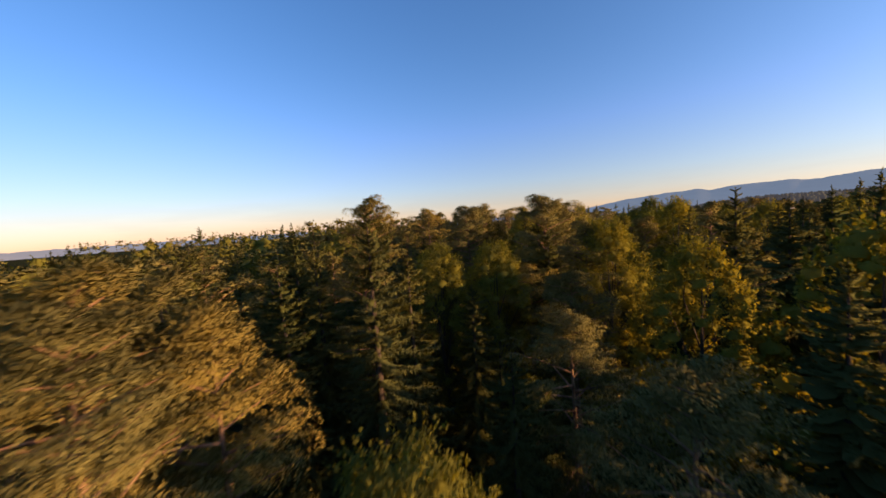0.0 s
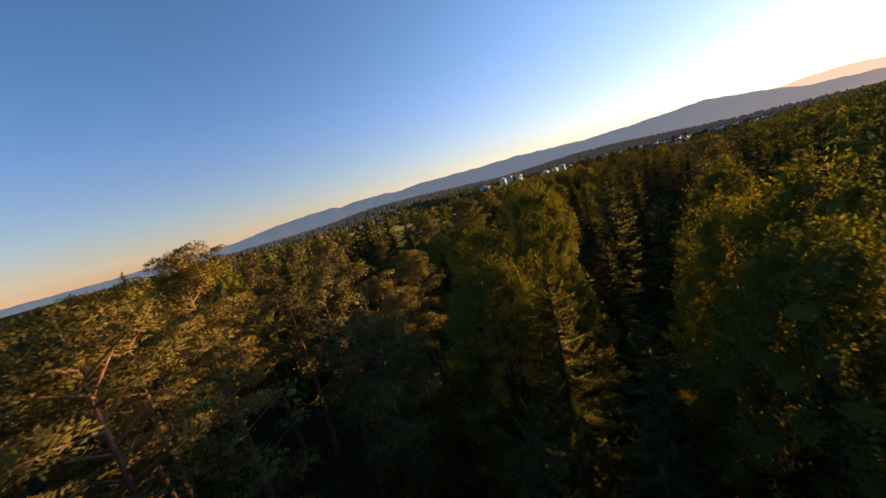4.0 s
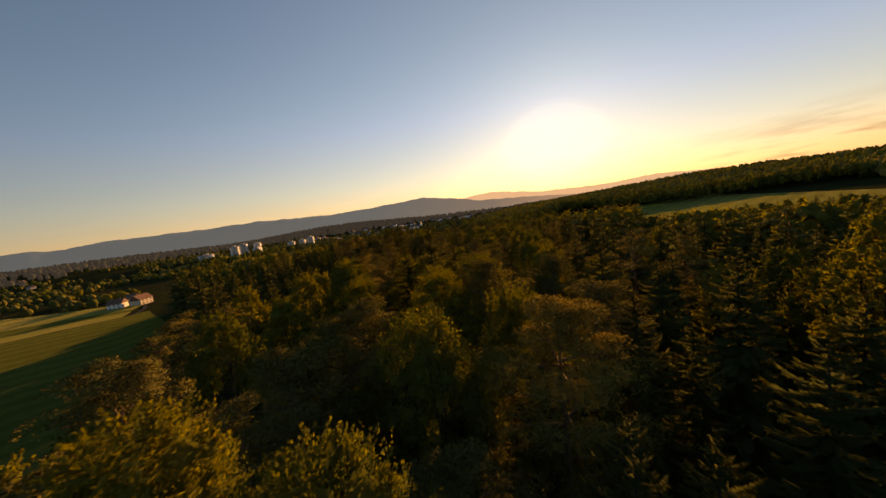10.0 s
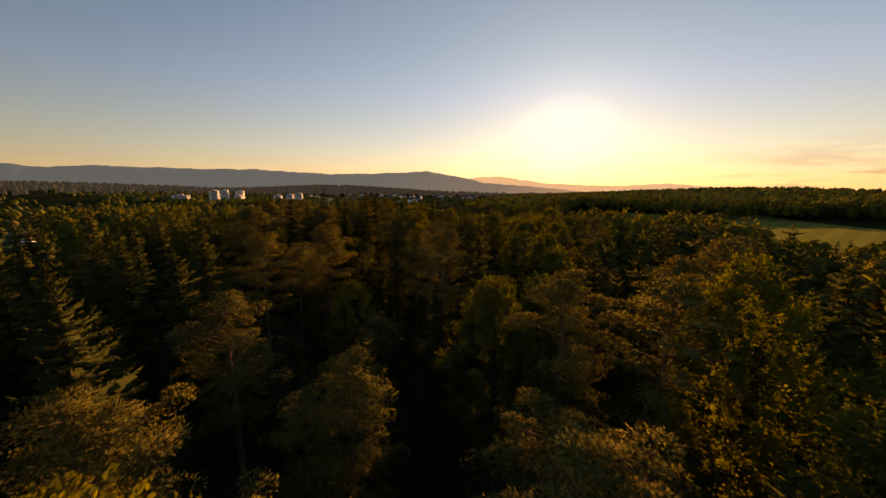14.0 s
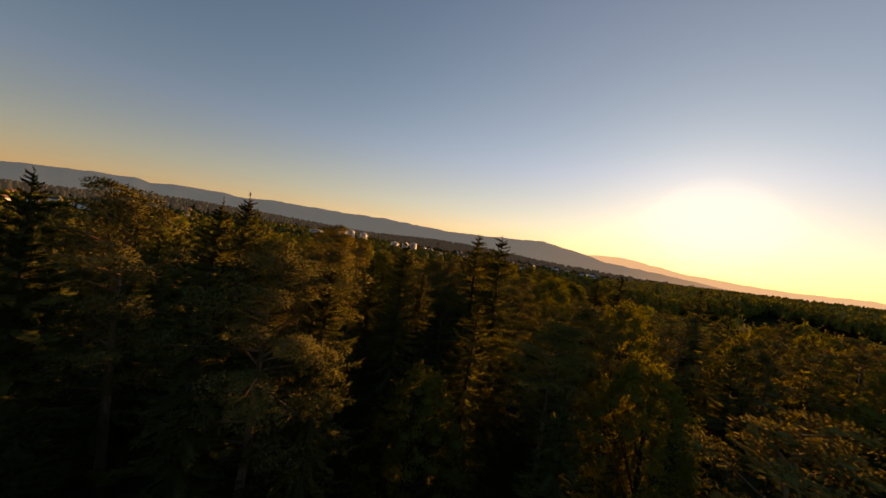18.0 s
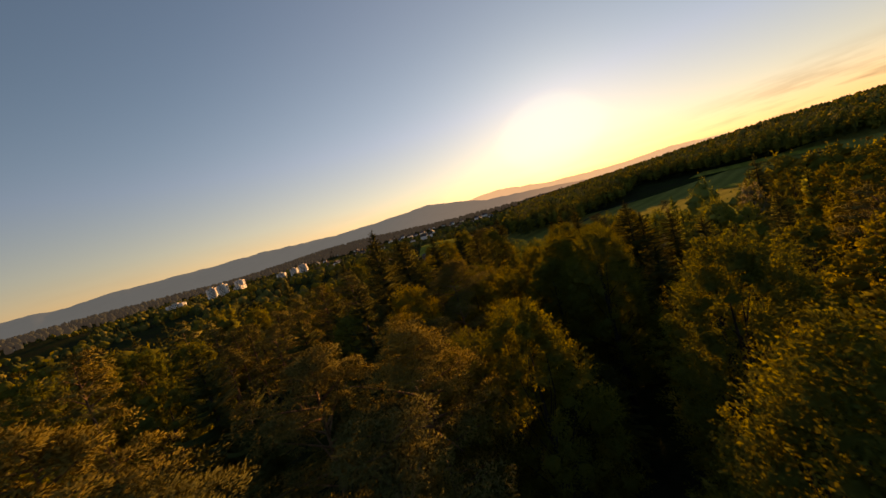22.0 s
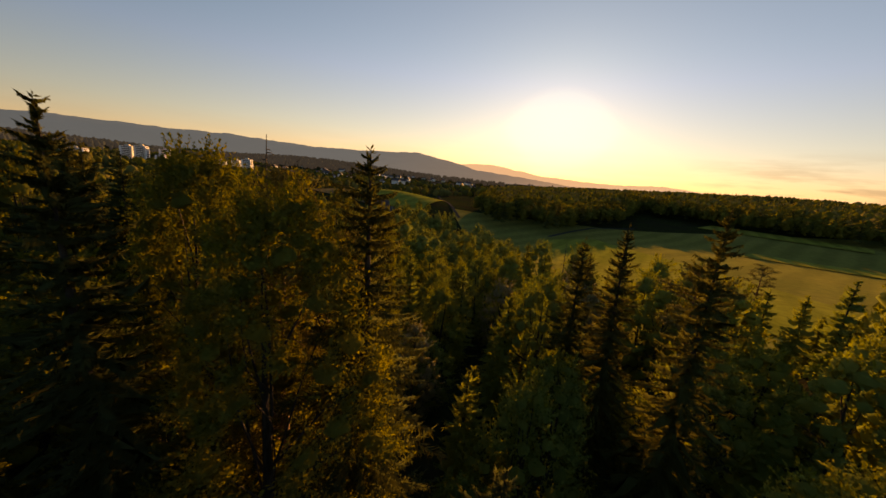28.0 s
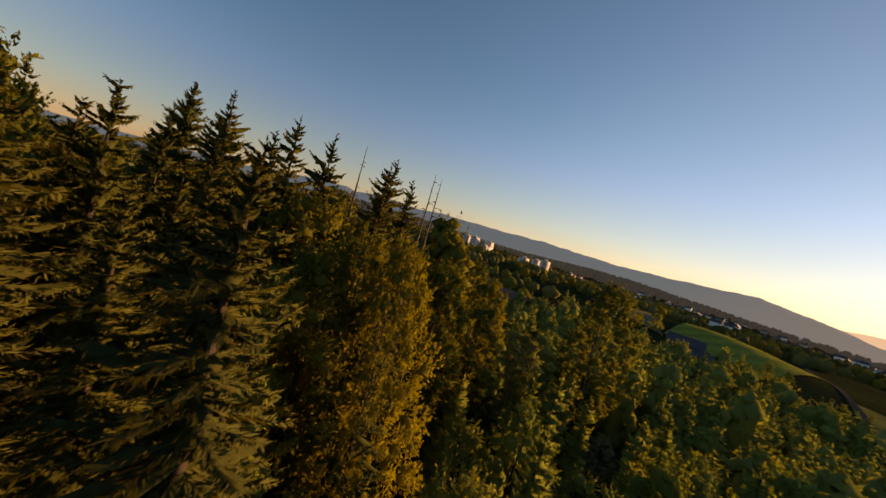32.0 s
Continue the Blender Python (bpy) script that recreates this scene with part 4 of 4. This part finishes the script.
STANDING += [('spruce', *p) for p in ((-163.5, 79.7, -2.2, 1), (-165.9, 83.1, -4.6, 1), (-167.6, 93, -3.5, 1), (-172.8, 96.4, -2.2, 1), (-163.8, 90.9, -5.1, 1), (-172.1, 93.6, -2.2, 1),)]
STANDING += [('beech', *p) for p in ((-185.5, 127.1, -1.0, 1), (-183, 126.2, -1.0, 1), (-210, 134.5, -0.6, 1), (-189.5, 124.1, -2.0, 1), (-199.6, 145, -2.7, 1), (-179.2, 152.9, -3.4, 0.8), (-192.4, 139.5, -3.0, 1),)]
STANDING += [('pine', *p) for p in ((-185.9, 147, -2.6, 1), (-195.9, 171.4, -3.1, 1), (-210.9, 189.4, -2.3, 1), (-229.7, 187.3, -2.2, 1), (-248, 190.4, 0.0, 1), (-255.3, 202.5, 0.4, 1), (-246, 205.4, -1.3, 1),)]
STANDING += [('spruce', *p) for p in ((-223.8, 187.7, -6.4, 1), (-211.4, 211.6, -1.9, 1), (-246.9, 203, 0.3, 1), (-229.6, 196.8, -8.0, 1), (-229.6, 194.2, -8.0, 1), (-254.8, 198.3, 0.3, 1), (-256.8, 208.2, 1.3, 1),)]
STANDING += [('spruce', *p) for p in ((-255.2, 225.3, -0.6, 1), (-276.6, 218.6, 0.7, 1), (-254.5, 227.9, -3.9, 1), (-274.3, 264.9, -2.5, 1), (-249.3, 289.9, -3.5, 1),)]
STANDING += [('pine', *p) for p in ((-252.9, 214, -1.8, 1), (-236.9, 223.6, -4.7, 1), (-265.4, 223.9, 0.0, 1), (-249.3, 244.7, -3.1, 1), (-276.4, 246.8, -2.3, 1), (-269.3, 253.7, -3.5, 1), (-263.6, 249.5, -4.8, 1), (-268.2, 263.4, -5.8, 1), (-267.3, 260.4, -6.6, 1),)]
STANDING += [('beech', *p) for p in ((-234.4, 232.4, -3.4, 1), (-271.1, 268.7, -4.7, 1), (-263.3, 259.7, -6.4, 1),)]
STANDING += [('dead_spruce', *p) for p in ((-262.8, 236.5, -5.1, 1), (-251.7, 242.9, -3.7, 1),)]
STANDING += [('beech', *p) for p in ((-267.6, 275.8, -5.6, 1), (-257.7, 280.3, -4.6, 1), (-263.8, 270.7, -8.0, 1), (-254.3, 288.9, -5.5, 1), (-278.9, 299.7, -3.4, 1), (-264.5, 281.6, -8.3, 1), (-257.9, 292.7, -6.1, 1), (-254.2, 285.1, -5.1, 1), (-248, 303.7, -6.5, 1), (-275.0, 322.0, -5.1, 1),)]
STANDING += [('spruce', *p) for p in ((-279.3, 286.5, -0.1, 1), (-255.2, 335, -4.5, 0.75), (-251.9, 301.1, -6.0, 1), (-246.7, 300.6, -6.6, 1), (-242.3, 302.4, -7.6, 1), (-257.4, 309.1, -9.0, 1), (-260.4, 307.5, -9.2, 1), (-258.6, 339.3, -6.4, 0.75), (-258, 365.1, -13.4, 1),)]
STANDING += [('pine', *p) for p in ((-249.7, 351.2, -10.4, 1),)]
STANDING += [('beech', *p) for p in ((-284.1, 337.9, -9.7, 1), (-298.2, 337.7, -9.6, 1), (-326.5, 403.3, -11.1, 1), (-357.9, 398.1, -15.0, 1), (-316.2, 357.2, -10.6, 1), (-316.8, 360.1, -12.1, 1), (-312, 358.8, -14.0, 1), (-325.6, 374.2, -14.6, 1), )]
STANDING += [('spruce', *p) for p in ((-295.5, 347.3, -10.4, 1), (-291.3, 341.8, -9.1, 1), (-292.1, 338.4, -7.4, 1), (-294.3, 345.3, -9.9, 1), (-301.6, 354.5, -9.6, 1), (-319.9, 362.6, -6.6, 1), (-291.3, 344.8, -12.4, 1), (-303.7, 351.7, -12.5, 1), (-322.1, 358, -5.0, 1), (-325.1, 364.3, -5.1, 1), (-325.2, 367.6, -6.4, 1), (-306.3, 347.4, -9.3, 1), (-308.1, 349, -8.6, 1), (-309.8, 351.2, -11.7, 1), (-311.2, 362.1, -14.6, 1), (-317.2, 353.5, -9.2, 1), (-313.9, 351.4, -9.9, 1), (-310.4, 346.7, -9.6, 1), (-313.3, 348.9, -9.0, 1), (-322.2, 354.1, -6.6, 1),)]
STANDING += [('dead_spruce', *p) for p in ((-259.7, 389, -16.1, 1), (-314.4, 364.8, -7.1, 1), (-322.8, 361.1, -5.6, 1), (-321.6, 368.6, -6.2, 1),)]
STANDING += [('young_spruce', *p) for p in ((-308.2, 355.7, -14.7, 1),)]
STANDING += [('beech', *p) for p in ((-80.6, -9.6, 1.6, 0.6), (-308.9, 341.0, -10.4, 1), (-302.9, 341.4, -11.2, 1), (-76.4, -10.3, 0.9, 0.62),)]
STANDING += [('spruce', *p) for p in ((-306.2, 343.3, -8.7, 1), (-82.8, -17.1, 3.3, 1), (-55.8, -7.0, 3.1, 1), (-324.6, 346.8, -4.8, 1), (-15.4, -4.1, -6.0, 1),)]
STANDING += [('pine', *p) for p in ((-69.3, -6.7, -0.6, 1), (-67.7, -34.4, 3.8, 1), (-21.3, -1.4, -5.4, 1),)]
STANDING += [('spruce', *p) for p in ((-63.4, -12.4, 1.1, 1), (-55.2, -16.6, 0.4, 1), (-52.8, -9.3, -1.2, 1), (-57.5, -15.6, -0.2, 1),)]
STANDING += [('beech', *p) for p in ((-57.1, -13.0, -1.7, 1), (-70.4, -14.4, 0.7, 1), (-78.6, -14.0, 0.2, 0.62),)]
STANDING += [('pine', *p) for p in ((-177.5, 64.2, 0.4, 1), (-176.3, 57.8, 1.5, 1), (-174.0, 55.3, 2.1, 1),)]
STANDING += [('dead_spruce', *p) for p in ((-279.0, 325.8, -3.2, 1),)]
STANDING += [('pine', *p) for p in ((-278.7, 327.5, -4.4, 1),)]
STANDING += [('spruce', *p) for p in ((-45.5, -7.3, 1.1, 1), (-37.6, -5.3, -1.2, 1),)]
STANDING += [('pine', *p) for p in ((-41.0, -1.8, -0.3, 1),)]
STANDING += [('beech', *p) for p in ((-40.6, 1.1, -0.7, 1),)]
STANDING += [('spruce', *p) for p in ((-17.5, -13.2, 1.8, 1), (-16.2, -29.9, 0.1, 1), (-26.7, -29.7, 0.6, 1),)]
STANDING += [('beech', *p) for p in ((-309.8, 363.0, -12.1, 0.7), (-312.5, 361.2, -12.5, 0.7),)]

taken = {}


def note(x, y, r):
    taken.setdefault((int(x // 8), int(y // 8)), []).append((x, y, r))


def free(x, y):
    i, j = int(x // 8), int(y // 8)
    return all((x - a) ** 2 + (y - b) ** 2 > r * r for di in (-1, 0, 1) for dj in (-1, 0, 1) for a, b, r in taken.get((i + di, j + dj), ()))


counts = {}
for kind, x, y, top, fat in STANDING:
    note(x, y, 5.2 if kind in ("beech", "pine") else 4.6)
    d, _ = off_axis(x, y)
    plant(kind, (4 if d < {"beech": 14, "spruce": 10, "pine": 14}.get(kind, 0) else 0) if d < 26 else 1, x, y, top, fat)
    counts[kind] = counts.get(kind, 0) + 1

FAR_TREES = {}


def settle(kind, level, x, y, z, top, d):
    """Plant a tree near the middle line as a thing of its own, the rest as woodland."""
    if d < 60 and counts.get(kind, 0) < 295:
        counts[kind] = counts.get(kind, 0) + 1
        plant(kind, level, x, y, top)
    else:
        FAR_TREES.setdefault("sapling" if kind == "pale_willow" else kind, []).append((x, y, z, top, d))


places = [(gx_ + dice.uniform(-3.2, 3.2), gy_ + dice.uniform(-3.2, 3.2)) for gy_ in np.arange(-330, 600, 8.8) for gx_ in np.arange(-470, 130, 8.8)]
places = sorted((off_axis(x, y)[0], x, y) for x, y in places)
for d, x, y in places:
    if cover(x, y) != "old" or d > 260 or (d > 150 and dice.random() < 0.35) or not free(x, y):
        continue
    line = off_axis(x, y)[1]
    z = float(ground(x, y))
    kind = stand(x, y)
    tall = dice.gauss(25.0, 4.2) + (1.5 if kind == "spruce" else -1.0 if kind == "beech" else 0) + (2.0 if dice.random() < 0.08 else 0) + (2.5 if y < 0 else 0) + (1.0 if x < -255 and y < 260 else 1.0 if 150 < y < 300 else 0) + (2.0 if x > -240 and 325 < y < 402 else 0)
    top = z + max(14, min(tall, 34 if x < -255 else 29.5))
    if d < 36:
        room = 8.5 if d < 7 else 5.0 if d < 16 else 1.0 if 150 < y < 290 or y < 5 else 3.0 if y < 296 else -1.0
        top = max(z + 9, min(top, line - room + dice.uniform(-4.2, 0.6)))
    if x < -235 and 150 < y < 300 and d > 22:
        top = min(top, -2.4 + dice.uniform(-3.5, 0))
    if x < -195 and 80 < y <= 150:
        top = min(top, -0.5 + dice.uniform(-3.5, 0))
    if y < -25 and x > -75:
        top = min(top, -2.0 + dice.uniform(-5.0, 1.2))
    if 140 < y < 320:
        top = min(top, line - 1.2 + dice.uniform(-4.0, 0.8) if x < -225 - (y - 185) * 0.3 else line - 2.5 + dice.uniform(-5.0, 0.0))
    if y >= 320 and x > -250:
        top = min(top, -6.0 + dice.uniform(-6.0, 0.0))
    if y > 60 and x > -178 + (y - 90) * 0.21 and d > 20:
        top = max(z + 9, min(top, 4.0 - 0.083 * math.hypot(x + 176, y - 95) + dice.uniform(-7.5, 1.0)))
    settle(kind, 0 if d < 16 else 1 if d < 60 else 2 if d < 80 else 3, x, y, z, top, d)
places = [(gx_ + dice.uniform(-2.2, 2.2), gy_ + dice.uniform(-2.2, 2.2)) for gy_ in np.arange(318, 600, 6.0) for gx_ in np.arange(-425, -120, 6.0)]
places = sorted((off_axis(x, y)[0], x, y) for x, y in places)
for d, x, y in places:
    if cover(x, y) != "young" or not free(x, y):
        continue
    line, z, v = off_axis(x, y)[1], float(ground(x, y)), dice.random()
    patchy = noise.noise(Vector((x * 0.05, y * 0.05, 5.0)))
    kind = "pale_willow" if v > 0.96 else "sapling" if v < 0.5 + 0.8 * patchy else "young_spruce"
    top = z + dice.uniform(6.5, 14.5) + (3.5 if dice.random() < 0.12 else 0)
    settle(kind, 0 if d < 24 else 1 if d < 60 else 2, x, y, z, min(top, line - 5.5) if d < 10 else top, d)


def wood_edge(x):
    """Where the wood on the long hill begins, north of the valley meadow."""
    return np.interp(x, (-420, -363, -300, -259, -238, -197, -165, -120, -72, -32, 60, 200, 500), (720, 652, 566, 562, 605, 670, 732, 706, 666, 642, 600, 520, 450)) + 5 * math.sin(x * 0.13)


for k in range(2600):
    x = dice.uniform(-325, 130)
    y = float(wood_edge(x)) + dice.uniform(0, 75) ** 1.0
    z = float(ground(x, y))
    if free(x, y):
        note(x, y, 5.0)
        kind = "spruce" if dice.random() < 0.3 else "pine" if dice.random() < 0.25 else "beech"
        FAR_TREES.setdefault(kind, []).append((x, y, z, z + dice.uniform(13, 21), 100))


def wood_of(kind, rows, name, label):
    """Trees that nobody counts, joined into one mesh."""
    rng = np.random.default_rng(len(rows) + len(kind))
    far_models = SHAPES.get((kind, 3), SHAPES[kind, 2])
    vs, fs, ns, mi, n = [], [], [], [], 0
    for x, y, z, top, d in rows:
        models = SHAPES[kind, 2] if d < 80 else far_models
        _, _, h, wood, crown = models[rng.integers(len(models))]
        a, s = rng.uniform(0, 6.28), (top - z) / h
        w = s**0.55 * rng.uniform(0.9, 1.15)
        c, q = math.cos(a) * w, math.sin(a) * w
        for k, (v, f, *soft) in enumerate((wood, crown) if d < 80 else (crown,)):
            p = np.stack([v[:, 0] * c - v[:, 1] * q + x, v[:, 0] * q + v[:, 1] * c + y, v[:, 2] * s + z], -1)
            m = soft[0] if soft else unit(v * np.array([1, 1, 0]))
            ns.append(np.stack([m[:, 0] * math.cos(a) - m[:, 1] * math.sin(a), m[:, 0] * math.sin(a) + m[:, 1] * math.cos(a), m[:, 2]], -1))
            vs.append(p)
            fs.append(f + n)
            mi.append(np.full(len(f), k if d < 80 else 1))
            n += len(p)
    trunk, leaf = models[0][0].materials[0], models[0][1].materials[0]
    ob = new(name, mesh_of(name, np.concatenate(vs), np.concatenate(fs), [trunk, leaf], np.concatenate(mi), True, np.concatenate(ns)))
    return tagged(ob, label, "forest", kind="stuff")


for kind, rows in FAR_TREES.items():
    wood_of(kind, rows, "wood_of_" + {"spruce": "spruces", "pine": "pines", "beech": "broadleaf_trees", "sapling": "young_trees", "young_spruce": "young_conifers"}[kind], "dense woodland canopy of " + {"spruce": "dark spruces", "pine": "tufted pines", "beech": "yellow-green broadleaf trees", "sapling": "low young trees", "young_spruce": "low young conifers"}[kind])


# ---- far woods: many small rough crowns ----
def far_wood(name, places, mats, label, size=(10, 17), sides=6, sharp=0.35, broad=0.36):
    """Woods on far slopes: pointed and rounded crowns, each a few uneven facets."""
    rng = np.random.default_rng(len(places))
    v, f, mi, n = [], [], [], 0
    t = np.linspace(0, 2 * math.pi, sides, endpoint=False)
    for x, y in places:
        z, h = float(ground(x, y)) - 1, rng.uniform(*size)
        pointed = rng.random() < sharp
        w = h * (0.24 if pointed else broad) * rng.uniform(0.8, 1.3)
        prof = ((0.15, 0.7), (0.45, 0.75), (1.0, 0.06)) if pointed else ((0.12, 0.75), (0.5, 1.05), (0.82, 0.7), (1.0, 0.1))
        rings = []
        for u, r in prof:
            k = r * w * rng.uniform(0.7, 1.25, sides)
            rings.append(np.stack([x + np.cos(t) * k, y + np.sin(t) * k, z + h * (u + rng.uniform(-0.06, 0.06, sides))], -1))
        v.append(np.concatenate(rings))
        g = grid_faces(len(prof), sides, True)[:, ::-1]
        f.append(g + n)
        mi.append(np.full(len(g), 0 if pointed else rng.integers(1, len(mats))))
        n += len(v[-1])
    ob = new(name, mesh_of(name, np.concatenate(v), np.concatenate(f), mats, np.concatenate(mi), True))
    return tagged(ob, label, "forest", kind="stuff")


def is_field(x, y):
    for q in FIELD_QUADS:
        s = [np.cross(np.subtract(q[(i + 1) % 4], q[i]), np.subtract((x, y), q[i])) for i in range(4)]
        if all(k > 0 for k in s) or all(k < 0 for k in s):
            return True
    return False


FIELD_QUADS = [((-345, 600), (-250, 372), (60, 360), (30, 700)), ((-408, 562), (-436, 650), (-362, 642), (-362, 562)), ((-482, 585), (-450, 618), (-447, 607), (-404, 556)), ((-197, 36), (-306, 168), (-498, 262), (-640, 60)), ((-592, 108), (-500, 244), (-547, 288), (-1060, 222))]
hill, groves, ridge = [], [], []

for k in range(16000):
    x, y = (dice.uniform(-380, 200), dice.uniform(550, 900)) if k < 7000 else (dice.uniform(-380, 760), dice.uniform(440, 1500))
    if y > wood_edge(x) + (62 if x < 130 else 0) and not (x < -320 and y < 880):
        hill.append((x, y))
for _ in range(9000):
    x, y = dice.uniform(-1500, -390), dice.uniform(-250, 1300)
    g = noise.noise(Vector((x * 0.006, y * 0.006, 1.0))) + 0.4 * noise.noise(Vector((x * 0.02, y * 0.02, 4.0)))
    if not is_field(x, y) and g > -0.08 and not cover(x, y) and math.hypot(x + 398, y - 600) > 75 and math.hypot(x + 566, y - 276) > 16:
        groves.append((x, y))
for _ in range(5000):
    x, y = -2250 + dice.gauss(0, 560), 950 + dice.gauss(0, 520)
    if x < -1400:
        ridge.append((x, y))
for _ in range(3600):
    x, y = -1500 + dice.gauss(0, 460), 1850 + dice.gauss(0, 330)
    if math.hypot(x + 200, y - 200) > 1500:
        ridge.append((x, y))
FAR_MATS = [SPRUCE, LEAVES, PINE]
far_wood("hill_wood", hill, FAR_MATS, "mixed wood covering the long hill beyond the valley", (11, 18))
far_wood("grove_wood", groves, [SPRUCE, SPRUCE, LEAVES, PINE], "loose groves and hedges among fields and houses", (5, 11), 8, 0.12, 0.46)
far_wood("ridge_wood", ridge, [RISE, RISE], "dark wood on the far rise with a faint painted haze", (12, 22), 5)


# ---- buildings ----
def box(w, d, h, z=0.0, x=0.0, y=0.0):
    bm = bmesh.new()
    bmesh.ops.create_cube(bm, size=1, matrix=Matrix.LocRotScale((x, y, z + h / 2), None, (w, d, h)))
    bmesh.ops.bevel(bm, geom=bm.edges[:], offset=min(w, d, h) * 0.03, segments=1, affect="EDGES")
    return bm


TOWER = {}


def tower_meshes(w, d, floors):
    h = floors * 2.9
    TOWER[w, d, floors] = (
        bm_mesh("tower_wall", box(w, d, h), RENDER_WHITE),
        bm_mesh("tower_roof", box(w * 0.94, d * 0.94, 1.0, h), CONCRETE),
        bm_mesh("lift_house", box(w * 0.35, d * 0.35, 2.4, h + 1.0), RENDER_CREAM),
        [bm_mesh("window_band", box(w * 0.62, 0.3, 1.35, 2.9 * k + 0.95, 0, -d / 2 - 0.02), PANE) for k in range(floors)],
        [bm_mesh("window_band", box(0.3, d * 0.5, 1.35, 2.9 * k + 0.95, w / 2 + 0.02, 0), PANE) for k in range(floors)],
        [bm_mesh("balcony", box(w * 0.2, 1.3, 1.1, 2.9 * k + 0.1, w * 0.36, -d / 2 - 0.6), CONCRETE) for k in range(1, floors)],
    )


def tower(x, y, w, d, floors, turn, label):
    if (w, d, floors) not in TOWER:
        tower_meshes(w, d, floors)
    wall, roof, lift, south, side, balconies = TOWER[w, d, floors]
    ob = new("apartment_tower")
    ob.matrix_world = pose(x, y, float(ground(x, y)) - 0.5, 0, 0, turn)
    tagged(ob, label, "apartment block", "apartment towers beyond the forest")
    body = part("wall", wall, ob)
    r = part("roof", roof, ob)
    part("lift_house", lift, r)
    for m in south + side:
        part("window", m, body)
    for m in balconies:
        part("balcony", m, body)


for x, y, f, w in ((-958, 727, 8, 17), (-934, 733, 9, 16), (-921, 763, 9, 16)):
    tower(x, y, w, 17, f, 38, "white apartment tower standing above the trees")
for x, y, f, w in ((-905, 745, 5, 15), (-862, 818, 6, 17), (-828, 822, 7, 14), (-792, 812, 8, 15), (-985, 670, 4, 30)):
    tower(x, y, w, 15, f, 30, "lower white apartment block among trees")

HOUSES = {}


def house_meshes(key, w, d, h, wall, roof):
    bm = bmesh.new()
    e, r = 0.6, d * 0.42
    pts = [(-w / 2 - e, -d / 2 - e, h - 0.3), (w / 2 + e, -d / 2 - e, h - 0.3), (w / 2 + e, d / 2 + e, h - 0.3), (-w / 2 - e, d / 2 + e, h - 0.3), (-w / 2 - e, 0, h + r), (w / 2 + e, 0, h + r)]
    v = [bm.verts.new(p) for p in pts]
    for f in ((0, 1, 5, 4), (2, 3, 4, 5), (1, 2, 5), (3, 0, 4)):
        bm.faces.new([v[i] for i in f])
    low = [bm.verts.new((p[0] * 0.97, p[1] * 0.97, p[2] - 0.25)) for p in pts[:4]]
    for i in range(4):
        bm.faces.new([v[(i + 1) % 4], v[i], low[i], low[(i + 1) % 4]])
    bm.faces.new(low)
    bmesh.ops.recalc_face_normals(bm, faces=bm.faces[:])
    HOUSES[key] = (
        bm_mesh("house_wall", box(w, d, h), wall),
        bm_mesh("house_roof", bm, roof),
        bm_mesh("chimney", box(0.8, 0.8, 2.0, h + r * 0.6, w * 0.2, d * 0.12), ROOF_TILE),
        [bm_mesh("window", box(1.1, 0.16, 1.3, z, x, s * (d / 2 + 0.01)), PANE) for s in (-1, 1) for x in (-w * 0.3, 0, w * 0.3) for z in ((0.9, 3.5) if h > 4.5 else (0.9,))],
    )


house_meshes("white", 12, 9, 5.4, RENDER_WHITE, ROOF_TILE)
house_meshes("cream", 14, 10, 5.6, RENDER_CREAM, ROOF_TILE)
house_meshes("flat", 16, 11, 8.2, RENDER_WHITE, ROOF_DARK)
house_meshes("barn", 15, 9, 4.6, TIMBER, ROOF_DARK)
house_meshes("shed", 11, 6, 3.2, TIMBER, ROOF_DARK)
house_meshes("farm", 16, 10, 5.6, TIMBER, ROOF_TILE)
HOUSE_WORDS = {"white": "white house with a brown tiled roof", "cream": "cream house with a brown tiled roof", "flat": "white two-storey house with a dark roof", "barn": "dark timber barn with a slate roof", "shed": "low timber shed with a slate roof", "farm": "weathered farmhouse with a tiled roof"}


def house(key, x, y, turn, where, windows=True):
    wall, roof, chimney, panes = HOUSES[key]
    ob = new(key if key in ("barn", "shed") else "house")
    ob.matrix_world = pose(x, y, float(ground(x, y)) - 0.3, 0, 0, turn)
    tagged(ob, HOUSE_WORDS[key] + where, "house", "" if key in ("barn", "farm", "shed") else "houses of the town")
    body = part("wall", wall, ob)
    r = part("roof", roof, ob)
    part("chimney", chimney, r)
    for m in panes if windows else ():
        part("window", m, body)


house("barn", -388, 547, 35, " by the meadow")
house("shed", -378, 541, 40, " beside the barn")
for x, y, h in ((-362, 566, 9), (-357, 572, 7), (-366, 552, 8), (-412, 560, 11), (-418, 553, 9)):
    plant("sapling", 1, x, y, float(ground(x, y)) + h)
house("farm", -430, 470, 20, " among trees")
house("cream", -470, 440, 60, " among trees")
house("white", -566, 276, 30, " by the lane")
house("cream", -553, 288, 110, " by the lane")
house("white", -580, 296, 10, " behind the field")
for k in range(95):
    a, r = dice.uniform(-43, -14) if k < 78 else dice.uniform(-5, 3), dice.uniform(950, 1750)
    x, y = -190 + math.sin(radians(a)) * r, 131 + math.cos(radians(a)) * r
    house(dice.choice(("white", "white", "cream", "flat")), x, y, dice.uniform(0, 180), " far off", False)
for k in range(22):
    a, r = dice.uniform(-88, -66), dice.uniform(800, 1500)
    house(dice.choice(("white", "cream", "flat")), -190 + math.sin(radians(a)) * r, 131 + math.cos(radians(a)) * r, dice.uniform(0, 180), " far off", False)
